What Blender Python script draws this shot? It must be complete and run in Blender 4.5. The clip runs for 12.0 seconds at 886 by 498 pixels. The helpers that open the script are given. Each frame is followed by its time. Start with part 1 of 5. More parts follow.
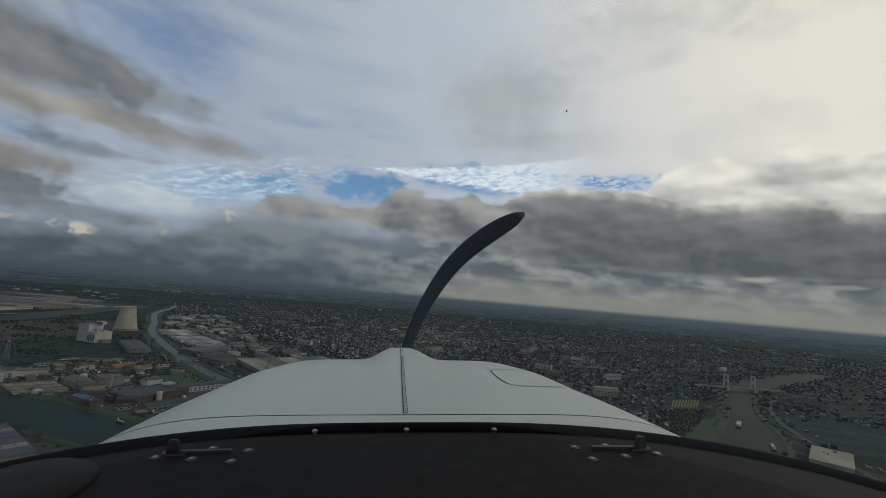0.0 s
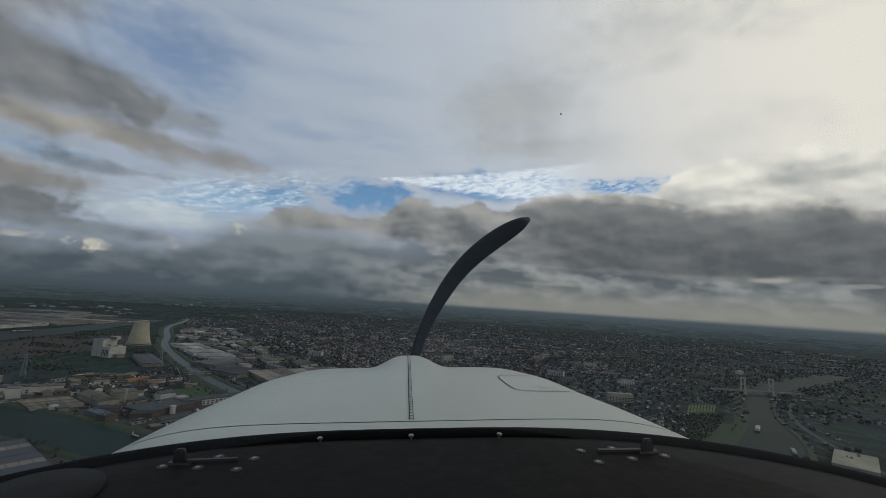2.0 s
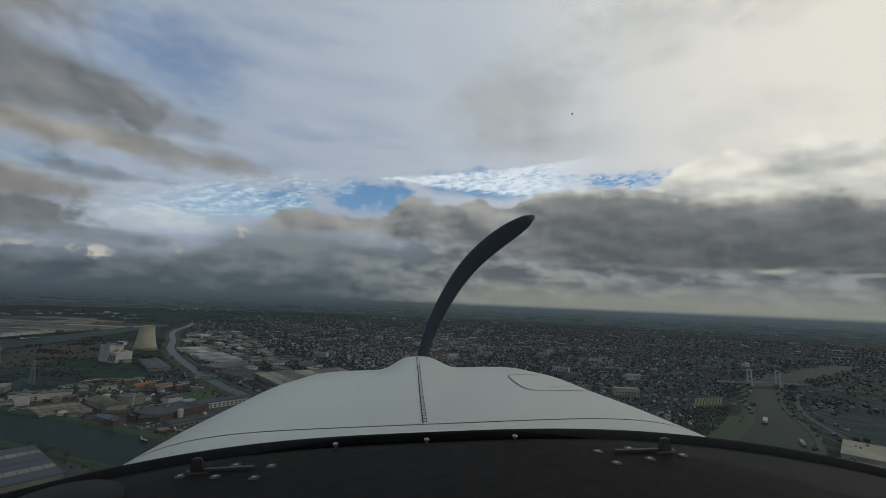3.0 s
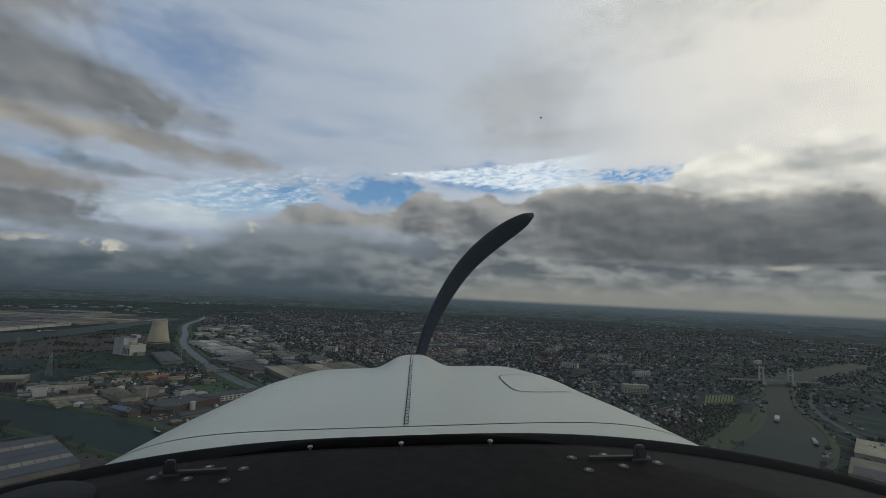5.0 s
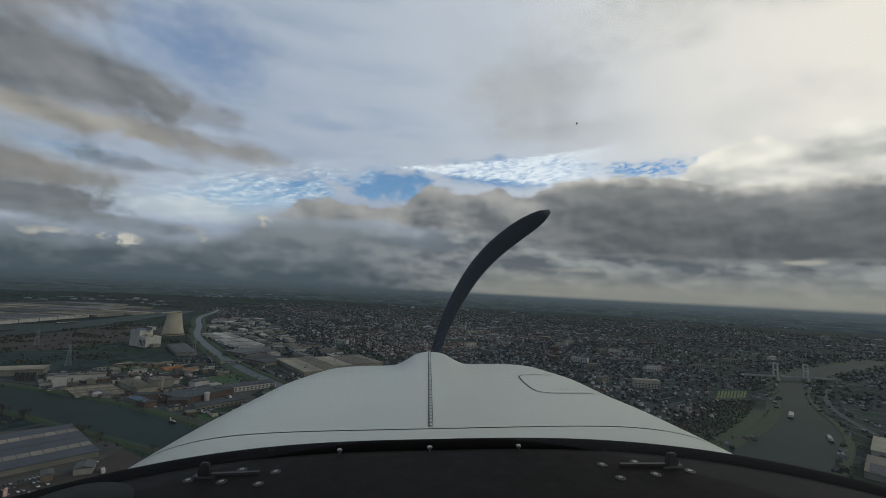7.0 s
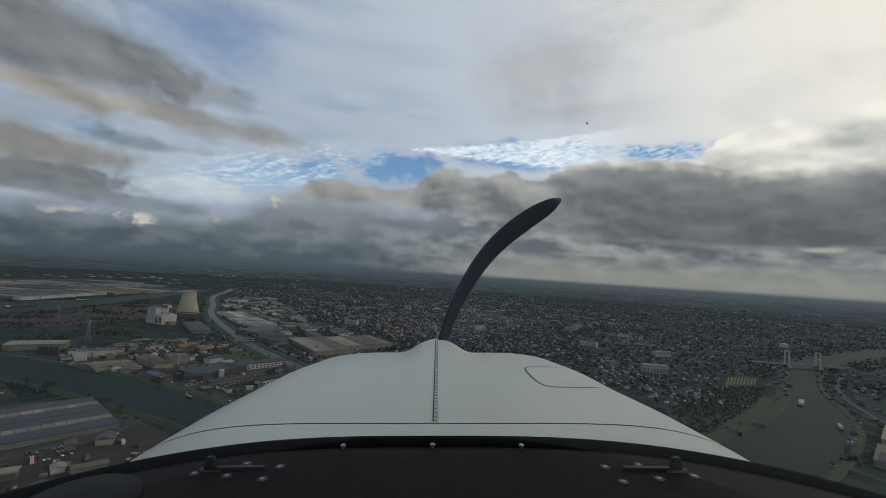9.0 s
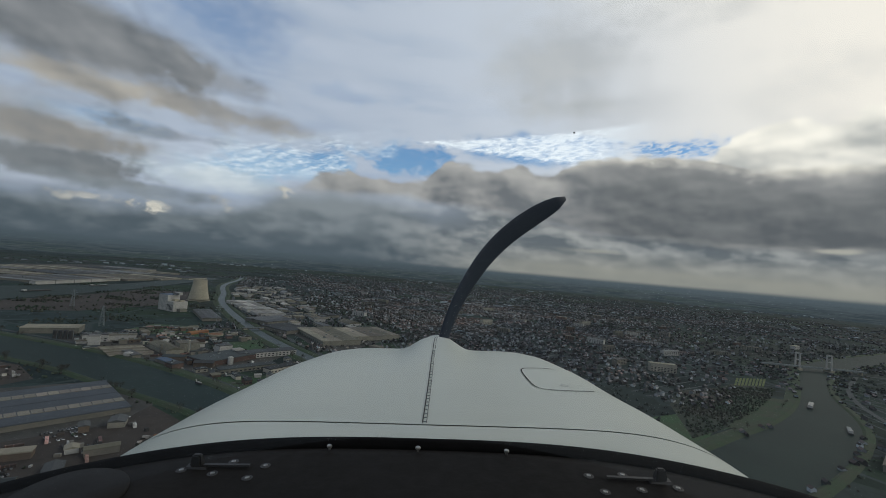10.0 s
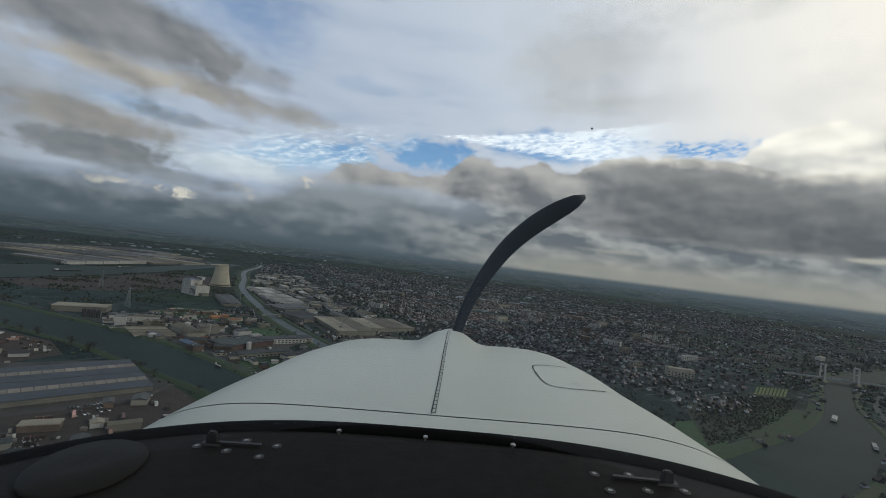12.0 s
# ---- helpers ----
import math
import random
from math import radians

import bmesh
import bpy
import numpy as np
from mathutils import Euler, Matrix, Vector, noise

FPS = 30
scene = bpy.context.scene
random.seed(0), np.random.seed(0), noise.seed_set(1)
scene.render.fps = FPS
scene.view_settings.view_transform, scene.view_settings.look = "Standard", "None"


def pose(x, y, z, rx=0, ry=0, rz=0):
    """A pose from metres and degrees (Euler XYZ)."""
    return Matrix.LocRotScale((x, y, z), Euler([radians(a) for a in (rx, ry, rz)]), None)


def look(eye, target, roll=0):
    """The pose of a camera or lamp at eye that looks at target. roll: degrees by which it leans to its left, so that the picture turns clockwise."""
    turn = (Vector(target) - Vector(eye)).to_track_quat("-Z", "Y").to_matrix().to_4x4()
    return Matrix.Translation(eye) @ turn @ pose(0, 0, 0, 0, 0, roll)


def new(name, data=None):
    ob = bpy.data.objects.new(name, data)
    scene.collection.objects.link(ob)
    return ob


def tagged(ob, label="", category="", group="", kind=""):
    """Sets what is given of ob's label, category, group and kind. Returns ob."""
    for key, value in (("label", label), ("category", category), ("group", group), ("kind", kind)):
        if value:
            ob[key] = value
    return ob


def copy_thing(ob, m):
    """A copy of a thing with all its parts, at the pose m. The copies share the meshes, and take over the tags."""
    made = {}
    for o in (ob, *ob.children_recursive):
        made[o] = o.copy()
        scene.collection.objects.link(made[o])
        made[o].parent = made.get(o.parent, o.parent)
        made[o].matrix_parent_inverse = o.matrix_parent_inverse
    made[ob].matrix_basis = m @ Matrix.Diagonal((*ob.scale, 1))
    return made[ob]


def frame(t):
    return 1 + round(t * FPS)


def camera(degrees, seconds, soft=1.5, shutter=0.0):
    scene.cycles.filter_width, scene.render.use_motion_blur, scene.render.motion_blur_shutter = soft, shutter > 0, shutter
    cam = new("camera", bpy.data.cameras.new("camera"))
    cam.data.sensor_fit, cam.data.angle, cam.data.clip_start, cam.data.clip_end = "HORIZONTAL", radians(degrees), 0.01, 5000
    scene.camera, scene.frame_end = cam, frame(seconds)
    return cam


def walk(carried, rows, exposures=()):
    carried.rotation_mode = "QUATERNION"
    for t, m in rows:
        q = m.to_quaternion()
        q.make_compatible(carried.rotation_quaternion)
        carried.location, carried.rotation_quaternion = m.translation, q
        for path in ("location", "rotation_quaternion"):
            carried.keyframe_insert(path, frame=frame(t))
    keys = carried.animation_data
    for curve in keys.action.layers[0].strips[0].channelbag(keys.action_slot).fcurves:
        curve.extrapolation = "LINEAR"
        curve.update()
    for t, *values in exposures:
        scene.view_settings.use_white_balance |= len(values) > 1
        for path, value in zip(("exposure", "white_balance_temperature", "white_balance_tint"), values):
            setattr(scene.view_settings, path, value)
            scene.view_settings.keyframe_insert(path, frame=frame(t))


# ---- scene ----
cam = camera(92.0, 12.0, soft=0.8)

ALT = 176.0
OVER = Vector((16.0, -45.0, ALT))


def seat(x, y, z, yaw, pitch, roll):
    """A level forward view from the pilot's seat, turned by yaw (left), pitch (up) and roll (right side down)."""
    return (Matrix.Translation(OVER + Vector((x, y, z))) @ Matrix.Rotation(radians(yaw), 4, "Z") @ Matrix.Rotation(radians(pitch), 4, "X")
            @ Matrix.Rotation(radians(roll), 4, "Y") @ Matrix.Rotation(radians(90), 4, "X"))


PATH = [
    (0, -0.0236, -0.0061, -0.0290, 0.893, 6.476, -4.961),
    (0.5, -0.0294, -0.0072, -0.0318, 1.215, 6.698, -4.147),
    (1, -0.0290, -0.0074, -0.0322, 1.563, 6.945, -3.367),
    (1.5, -0.0161, -0.0087, -0.0325, 1.792, 7.283, -3.722),
    (2, -0.0113, -0.0094, -0.0326, 2.071, 7.440, -3.738),
    (2.5, -0.0218, -0.0080, -0.0289, 2.200, 7.237, -2.784),
    (3, -0.0249, -0.0072, -0.0264, 2.408, 7.219, -2.479),
    (5, 0.0255, -0.0023, -0.0110, 3.538, 6.563, -2.755),
    (5.5, -0.0019, -0.0029, -0.0026, 3.665, 6.310, -1.847),
    (6, -0.0209, -0.0034, -0.0022, 3.878, 5.941, -1.391),
    (6.5, -0.0031, -0.0036, 0.0002, 4.538, 5.924, -2.820),
    (8.5, -0.0084, 0.0036, 0.0224, 5.487, 3.838, -2.709),
    (9, 0.0018, 0.0056, 0.0295, 6.063, 3.300, -3.708),
    (9.5, 0.0110, 0.0063, 0.0412, 6.543, 2.595, -3.744),
    (10, 0.0298, 0.0099, 0.0485, 7.140, 2.354, -4.933),
    (10.5, 0.0357, 0.0094, 0.0510, 7.574, 1.867, -5.217),
    (11, 0.0282, 0.0089, 0.0494, 8.083, 1.679, -5.967),
    (11.5, 0.0263, 0.0067, 0.0463, 8.721, 1.527, -6.568),
    (12, 0.0362, 0.0067, 0.0458, 9.402, 1.400, -7.049),
]
walk(cam, [(r[0], seat(*r[1:])) for r in PATH], exposures=[(0.0, -0.10, 6000, 7), (3.0, -0.08, 6000, 7), (6.0, -0.01, 6000, 7), (9.0, 0.08, 6000, 7), (10.5, 0.19, 6000, 7), (12.0, 0.24, 6000, 7)])

# ---- sky, sun ----
SUN_AZ, SUN_EL = 80.0, 28.0


class Sock:
    """Arithmetic on node sockets."""

    def __init__(self, tree, s):
        self.tree, self.s = tree, s

    def op(self, kind, *others, clamp=False):
        n = self.tree.nodes.new("ShaderNodeMath")
        n.operation, n.use_clamp = kind, clamp
        for i, v in enumerate((self, *others)):
            if isinstance(v, Sock):
                self.tree.links.new(v.s, n.inputs[i])
            else:
                n.inputs[i].default_value = v
        return Sock(self.tree, n.outputs[0])

    def __add__(self, o):
        return self.op("ADD", o)

    def __sub__(self, o):
        return self.op("SUBTRACT", o)

    def __mul__(self, o):
        return self.op("MULTIPLY", o)

    def __truediv__(self, o):
        return self.op("DIVIDE", o)

    def clip(self):
        return self.op("ADD", 0.0, clamp=True)

    def step(self, lo, hi):
        """Smoothstep from lo to hi."""
        n = self.tree.nodes.new("ShaderNodeMapRange")
        n.interpolation_type = "SMOOTHSTEP"
        self.tree.links.new(self.s, n.inputs[0])
        a, b = (lo, hi) if lo < hi else (hi, lo)
        n.inputs[1].default_value, n.inputs[2].default_value = a, b
        n.inputs[3].default_value, n.inputs[4].default_value = (0, 1) if lo < hi else (1, 0)
        return Sock(self.tree, n.outputs[0])


def mix_colour(tree, fac, a, b):
    n = tree.nodes.new("ShaderNodeMix")
    n.data_type = "RGBA"
    for i, v in ((0, fac), (6, a), (7, b)):
        if isinstance(v, Sock):
            tree.links.new(v.s, n.inputs[i])
        elif isinstance(v, (tuple, list)):
            n.inputs[i].default_value = (*v[:3], 1)
        else:
            n.inputs[i].default_value = v
    return Sock(tree, n.outputs[2])


def noise_at(tree, vec, scale, detail=5.0, rough=0.55, distort=0.0):
    n = tree.nodes.new("ShaderNodeTexNoise")
    n.inputs["Scale"].default_value, n.inputs["Detail"].default_value = scale, detail
    n.inputs["Roughness"].default_value, n.inputs["Distortion"].default_value = rough, distort
    if vec is not None:
        tree.links.new(vec.s, n.inputs["Vector"])
    return Sock(tree, n.outputs[0])


def combine(tree, x, y, z=0.0):
    n = tree.nodes.new("ShaderNodeCombineXYZ")
    for i, v in enumerate((x, y, z)):
        if isinstance(v, Sock):
            tree.links.new(v.s, n.inputs[i])
        else:
            n.inputs[i].default_value = v
    return Sock(tree, n.outputs[0])


def curve_of(tree, s, pts, x0, x1, y0, y1):
    """A soft curve through a few points, read at the value s."""
    n = tree.nodes.new("ShaderNodeFloatCurve")
    c = n.mapping.curves[0]
    q = [((a - x0) / (x1 - x0), (b - y0) / (y1 - y0)) for a, b in pts]
    c.points[0].location, c.points[1].location = q[0], q[-1]
    for p in q[1:-1]:
        c.points.new(*p)
    n.mapping.update()
    tree.links.new(((s - x0) / (x1 - x0)).clip().s, n.inputs["Value"])
    return Sock(tree, n.outputs[0]) * (y1 - y0) + y0


def build_world():
    world = bpy.data.worlds.new("overcast_sky")
    scene.world = world
    world.use_nodes = True
    tree = world.node_tree
    tree.nodes.clear()
    out = tree.nodes.new("ShaderNodeOutputWorld")
    bg = tree.nodes.new("ShaderNodeBackground")
    tree.links.new(bg.outputs[0], out.inputs[0])
    sky = tree.nodes.new("ShaderNodeTexSky")
    sky.sky_type, sky.sun_disc = "NISHITA", False
    sky.sun_elevation, sky.sun_rotation = radians(SUN_EL), radians(SUN_AZ)
    sky.air_density, sky.dust_density, sky.ozone_density = 1.2, 0.0, 5.0
    coord = tree.nodes.new("ShaderNodeTexCoord")
    sep = tree.nodes.new("ShaderNodeSeparateXYZ")
    tree.links.new(coord.outputs["Generated"], sep.inputs[0])
    x, y, z = (Sock(tree, s) for s in sep.outputs)
    az = x.op("ARCTAN2", y) * 57.29578
    el = z.op("ARCSINE") * 57.29578

    def grain(ka, ke, seed, detail, rough, da=0.0, de=0.0, twist=0.0, shear=0.0):
        e = el + de - az * shear if shear else el + de
        return noise_at(tree, combine(tree, (az + da) * ka, e * ke, seed), 1.0, detail, rough, twist) - 0.5

    # cloud texture: outlines, swelling relief lit from the upper right, ripples, streaks
    n_edge = grain(0.19, 0.32, 7.0, 9, 0.53, twist=0.15)
    n_head = grain(0.62, 0.90, 19.0, 6, 0.54)
    n_wide = grain(0.075, 0.17, 0.0, 6, 0.54)
    n_swell = grain(0.15, 0.27, 7.0, 5, 0.44)
    n_swell_lit = grain(0.15, 0.27, 7.0, 5, 0.44, 1.2, 1.0)
    n_lump = grain(0.40, 0.62, 23.0, 4, 0.46)
    n_lump_lit = grain(0.40, 0.62, 23.0, 4, 0.46, 0.45, 0.45)
    relief = (n_swell - n_swell_lit) * 1.9 + (n_lump - n_lump_lit) * 0.7
    n_ripple = grain(0.85, 2.6, 3.0, 8, 0.68, twist=0.4, shear=0.10)
    n_wisp = grain(0.34, 1.05, 13.0, 8, 0.66, twist=0.5, shear=0.22)
    n_streak = grain(0.060, 0.42, 5.0, 7, 0.56)
    n_layer = grain(0.26, 0.58, 29.0, 7, 0.50)

    def cloud(a0, e0, ra, re, ragged=0.9, soft=0.5, tilt=0.0):
        """A ragged ellipse of the sky, 1 inside, falling to 0 over its rim."""
        da = (az - a0) / ra
        de = (el - e0 - (az - a0) * tilt) / re if tilt else (el - e0) / re
        d = (da * da + de * de).op("SQRT") * -1.0 + 1.0 + n_edge * (ragged * 1.9) + n_head * (ragged * 0.8)
        return d.step(0.0, soft)

    def lay(col, mask, dark, light, shine=0.5, depth=1.0):
        """A heaped cloud over col, lit from the sun's side."""
        return mix_colour(tree, mask.clip(), col, mix_colour(tree, (relief * depth + shine).clip(), dark, light))

    n = tree.nodes.new("ShaderNodeVectorMath")
    n.operation = "SCALE"
    tree.links.new(sky.outputs[0], n.inputs[0])
    n.inputs["Scale"].default_value = 0.105
    col = Sock(tree, n.outputs[0])

    # high veil, lavender away from the sun and cream towards it, darkened out of view overhead and behind to cut its
    # light
    ce = math.cos(radians(SUN_EL))
    toward = x * (math.sin(radians(SUN_AZ)) * ce) + y * (math.cos(radians(SUN_AZ)) * ce) + z * math.sin(radians(SUN_EL))
    veil_col = mix_colour(tree, toward.step(-0.95, -0.40), (0.075, 0.079, 0.085), (0.418, 0.450, 0.515))
    veil_col = mix_colour(tree, toward.step(-0.10, 0.42), veil_col, (0.560, 0.575, 0.610))
    veil_col = mix_colour(tree, toward.step(0.34, 0.86), veil_col, (0.930, 0.830, 0.705))
    veil_col = mix_colour(tree, (n_streak * 2.2 + n_wide * 1.0).clip() * toward.step(0.6, -0.2), veil_col, (0.530, 0.550, 0.605))
    veil_col = mix_colour(tree, (n_streak * -2.4 + n_wide * -0.8).clip() * toward.step(0.5, -0.1), veil_col, (0.250, 0.315, 0.435))
    veil_col = mix_colour(tree, (n_wide * -1.6 + relief * -0.4).clip() * toward.step(0.1, 0.5) * 0.7, veil_col, (0.500, 0.490, 0.470))
    # unseen dark cloud overhead, added to dim the light from above
    veil_col = mix_colour(tree, el.step(36.0, 58.0), veil_col, (0.07, 0.073, 0.08))
    gap = (cloud(-13.5, 13.6, 9.5, 2.7, 1.1, 0.7) * 1.1 + cloud(-29, 10.8, 15, 2.8, 1.0, 0.7, 0.2) * 0.9
           + cloud(21.0, 16.0, 7.5, 1.9, 1.0, 0.8) * n_ripple.step(0.16, -0.10) * 1.05 + cloud(-47, 12.2, 8, 1.4, 1.2, 0.8) * 0.6 + cloud(4, 16.0, 13, 2.4, 0.6, 0.6) * 1.0 + cloud(-20, 20.5, 10, 1.2, 1.2, 0.9) * 0.22).clip()
    col = mix_colour(tree, (cloud(-37, 25.5, 13, 7.0, 0.5, 1.0) * (n_wisp * -0.5 + n_streak * 0.5 + 0.62)).clip() * -1.0 + 1.0, col, veil_col)
    veiled = col
    col = Sock(tree, n.outputs[0])
    col = mix_colour(tree, (gap * -1.0 + 1.0 + n_ripple * 0.9 * gap + n_wisp * 0.5 * gap).clip(), col, veiled)

    # rippled cirrus: a long comb left of the gap, a bright feather right of it, wisps in the upper blue
    comb = cloud(-29, 11.6, 18, 3.4, 0.7, 0.6, 0.25) + cloud(-38, 8.0, 9, 1.6, 0.9, 0.6)
    col = mix_colour(tree, (comb * (n_wide * 2.4 + n_wisp * 1.5 + 0.40)).clip() * 0.7, col, (0.500, 0.575, 0.640))
    col = mix_colour(tree, (comb * (n_ripple * 2.6 + n_wisp * 2.8 + 0.14)).clip(), col, (0.760, 0.795, 0.805))
    along = (az + 13.8) / 27.0
    plume = (el * -1.0 + 16.1 + along * 2.9 + n_ripple * 0.9).step(0.0, 0.5) * (el - 15.9 + along * 2.2 + n_ripple * 1.6).step(0.0, 0.9) * (along + n_ripple * 0.2).step(0.0, 0.10) * along.step(1.25, 0.85)
    col = mix_colour(tree, (plume * (n_ripple * 2.8 + n_wisp * 1.4 + 0.80)).clip(), col, (0.830, 0.850, 0.860))
    tufts = cloud(-38, 26.5, 7, 5.0, 0.8, 0.9) * n_wisp.step(0.06, 0.32) + cloud(21.5, 16.2, 9, 1.6, 0.8, 0.8) * n_ripple.step(-0.02, 0.16) + cloud(-46, 11.8, 8, 2.0, 0.8, 0.8) * n_wisp.step(-0.04, 0.2)
    col = mix_colour(tree, tufts.clip() * 0.75, col, (0.560, 0.600, 0.645))

    # thin grey sheet in the upper middle, cream heaps on the bright side
    col = lay(col, (cloud(6, 26, 14, 8.0, 0.4, 0.9) * 0.85 + cloud(12, 21.0, 14, 3.2, 0.5, 1.0) * 0.5).clip(), (0.395, 0.395, 0.400), (0.540, 0.520, 0.490), 0.45, 0.7)
    col = lay(col, cloud(24, 33, 22, 5.0, 0.9, 1.0) * 0.5, (0.430, 0.420, 0.405), (0.700, 0.665, 0.600), 0.5, 0.8)
    crest = curve_of(tree, az, [(14, 10.5), (22, 13.4), (26, 16.6), (29, 18.5), (32, 18.8), (34, 17.8), (38, 18.6), (44, 18.0), (60, 18.0), (90, 17.0)], 14, 90, 10, 22) + n_edge * 3.2 + n_head * 1.6 - el
    heap = mix_colour(tree, (relief * 1.1 + 0.50 + crest.step(2.6, 0.2) * 0.35).clip(), (0.500, 0.478, 0.435), (0.980, 0.890, 0.755))
    col = mix_colour(tree, crest.step(0.0, 0.8) * az.step(14.0, 22.0), col, heap)
    col = lay(col, cloud(39, 15.4, 8, 1.0, 1.0, 0.8) * 0.7, (0.400, 0.388, 0.360), (0.620, 0.580, 0.505), 0.4, 1.0)

    # grey and beige clouds on the shaded side
    col = lay(col, cloud(-37, 8.0, 12, 2.4, 0.8, 0.9) * 0.8, (0.400, 0.435, 0.460), (0.640, 0.655, 0.645), 0.5, 0.9)
    col = lay(col, cloud(-47, 18.0, 16, 7.0, 0.6, 0.9) * 0.8, (0.230, 0.235, 0.245), (0.360, 0.360, 0.365), 0.5, 0.9)
    col = lay(col, cloud(-52, 9.4, 15, 5.6, 0.6, 0.9) * 0.9, (0.200, 0.208, 0.215), (0.360, 0.350, 0.335), 0.5, 0.9)
    col = lay(col, cloud(-55, 27.5, 13, 6.5, 0.4, 0.6), (0.205, 0.203, 0.205), (0.310, 0.298, 0.286), 0.5, 0.9)
    col = lay(col, cloud(-62, 38, 22, 9, 0.7, 0.9), (0.170, 0.172, 0.178), (0.270, 0.265, 0.262), 0.5, 0.7)
    col = lay(col, cloud(-50, 19.6, 14.5, 4.6, 0.35, 0.55) + cloud(-37, 18.6, 10, 2.0, 0.9, 0.9) * 0.7, (0.158, 0.163, 0.168), (0.285, 0.278, 0.272), 0.44, 1.0)
    col = lay(col, cloud(-48, 15.4, 15, 1.7, 0.8, 0.8, 0.01) * 0.95, (0.235, 0.222, 0.205), (0.455, 0.400, 0.330), 0.55, 0.9)
    col = lay(col, cloud(-35, 15.4, 13, 2.1, 0.8, 0.8, -0.05) * 0.9, (0.220, 0.212, 0.204), (0.370, 0.335, 0.290), 0.45, 0.9)
    col = lay(col, cloud(-50, 9.7, 8, 2.0, 0.8, 0.6), (0.185, 0.185, 0.185), (0.340, 0.305, 0.262), 0.5, 0.9)
    col = lay(col, cloud(-49, 7.0, 9, 2.0, 0.9, 0.5) + cloud(-42, 12.0, 9, 1.0, 1.1, 0.8) * 0.6, (0.135, 0.145, 0.152), (0.240, 0.240, 0.236), 0.40, 0.9)
    col = lay(col, cloud(-43, 5.6, 14, 1.2, 0.9, 0.8) * 0.75, (0.150, 0.168, 0.180), (0.290, 0.305, 0.310), 0.5, 0.9)

    # blue rain haze low on the shaded side, rising towards the bank
    rise = curve_of(tree, az, [(-90, 5.6), (-45, 4.6), (-36, 5.4), (-30, 7.0), (-25, 8.6), (-19, 9.0), (-8, 7.0), (10, 5.6), (30, 5.0), (90, 4.0)], -90, 90, 0, 16)
    fall = rise + n_edge * 2.6 + n_wide * 1.8 - el
    shower = mix_colour(tree, (el + n_layer.step(-0.12, 0.16) * 2.2 - 1.1 + n_wide * 3.0 + relief * 2.4).step(-0.2, 7.4), (0.076, 0.094, 0.106), (0.225, 0.240, 0.246))
    col = mix_colour(tree, fall.step(-1.6, 2.2) * az.step(14.0, -8.0), col, shower)
    heads = (cloud(-42.3, 3.8, 2.2, 0.8, 1.3, 0.7) + cloud(-47.0, 4.1, 4, 0.6, 1.4, 0.8) * 0.7 + cloud(-34.6, 5.2, 2.4, 0.9, 1.5, 0.9, -0.2) + cloud(-27.9, 7.6, 1.3, 0.8, 1.2, 0.7)).clip()
    col = lay(col, heads * n_head.step(-0.10, 0.08) * 0.9, (0.260, 0.255, 0.240), (0.760, 0.680, 0.550), 0.45, 1.6)

    # the long bank: brown-grey heaps over the middle, a dark body on the sun's side
    top = curve_of(tree, az, [(-32, 7.0), (-26, 9.0), (-21, 11.2), (-14, 11.0), (-10, 11.8), (-6, 14.2), (-2, 13.2), (2, 14.2), (5, 12.9), (8, 14.0), (12, 15.2), (20, 15.2), (26, 14.3), (33, 13.3), (40, 13.3), (44, 12.0), (90, 11.0)], -32, 90, 0, 16)
    depth = top + n_edge * 2.4 + n_head * 1.5 - el
    body = mix_colour(tree, (relief * 0.9 + 0.16 + depth.step(5.0, 0.0) * 0.60).clip(), (0.150, 0.154, 0.158), (0.410, 0.384, 0.350))
    core = mix_colour(tree, (relief * 0.7 + 0.12 + (el - 5.0).step(0.0, 9.0) * 0.34).clip(), (0.106, 0.110, 0.113), (0.275, 0.266, 0.250))
    patch = (cloud(34.5, 11.8, 7.0, 2.0, 0.7, 0.8) + cloud(14, 13.4, 9.0, 1.6, 0.8, 0.9) * 0.6).clip()
    body = mix_colour(tree, ((depth + n_swell * 4.0).step(0.3, 2.2) * az.step(5.0, 17.0) * (patch * -0.75 + 1.0)).clip(), body, core)
    glow = depth.step(-0.6, 0.1) * depth.step(1.7, 0.0) * az.step(4.0, 14.0)
    body = mix_colour(tree, glow * (relief * 1.2 + 0.72).clip(), body, (0.760, 0.690, 0.575))
    under = curve_of(tree, az, [(-32, 7.6), (-24, 8.2), (-14, 8.8), (-4, 8.0), (6, 6.6), (16, 5.4), (26, 5.0), (40, 4.6), (90, 4.0)], -32, 90, 0, 16) + n_edge * 1.6 + n_layer * 1.2
    inside_bank = depth.step(-0.15, 0.55) * (el - under).step(-0.8, 0.7) * az.step(-30.0, -23.0)

    # layered cloud under the bank, thin and pale near the horizon
    tiers = mix_colour(tree, (n_layer.step(-0.09, 0.13) * 0.62 + relief * 1.3 + 0.12).clip(), (0.122, 0.134, 0.142), (0.320, 0.316, 0.296))
    tiers = mix_colour(tree, (el + n_layer * 2.0).step(4.2, 1.6) * az.step(-14.0, 12.0) * 0.8, tiers, mix_colour(tree, (n_layer * 2.4 + 0.55).clip(), (0.175, 0.178, 0.168), (0.330, 0.312, 0.262)))
    col = mix_colour(tree, (under + 0.6 - el).step(-0.4, 0.8) * az.step(-20.0, 2.0), col, tiers)
    col = mix_colour(tree, inside_bank, col, body)
    slits = (cloud(35.5, 4.8, 2.4, 0.4, 0.9, 0.7) + cloud(13, 3.6, 4, 0.5, 1.0, 0.8) * 0.6 + cloud(43, 4.3, 2, 0.3, 0.9, 0.7) * 0.6).clip()
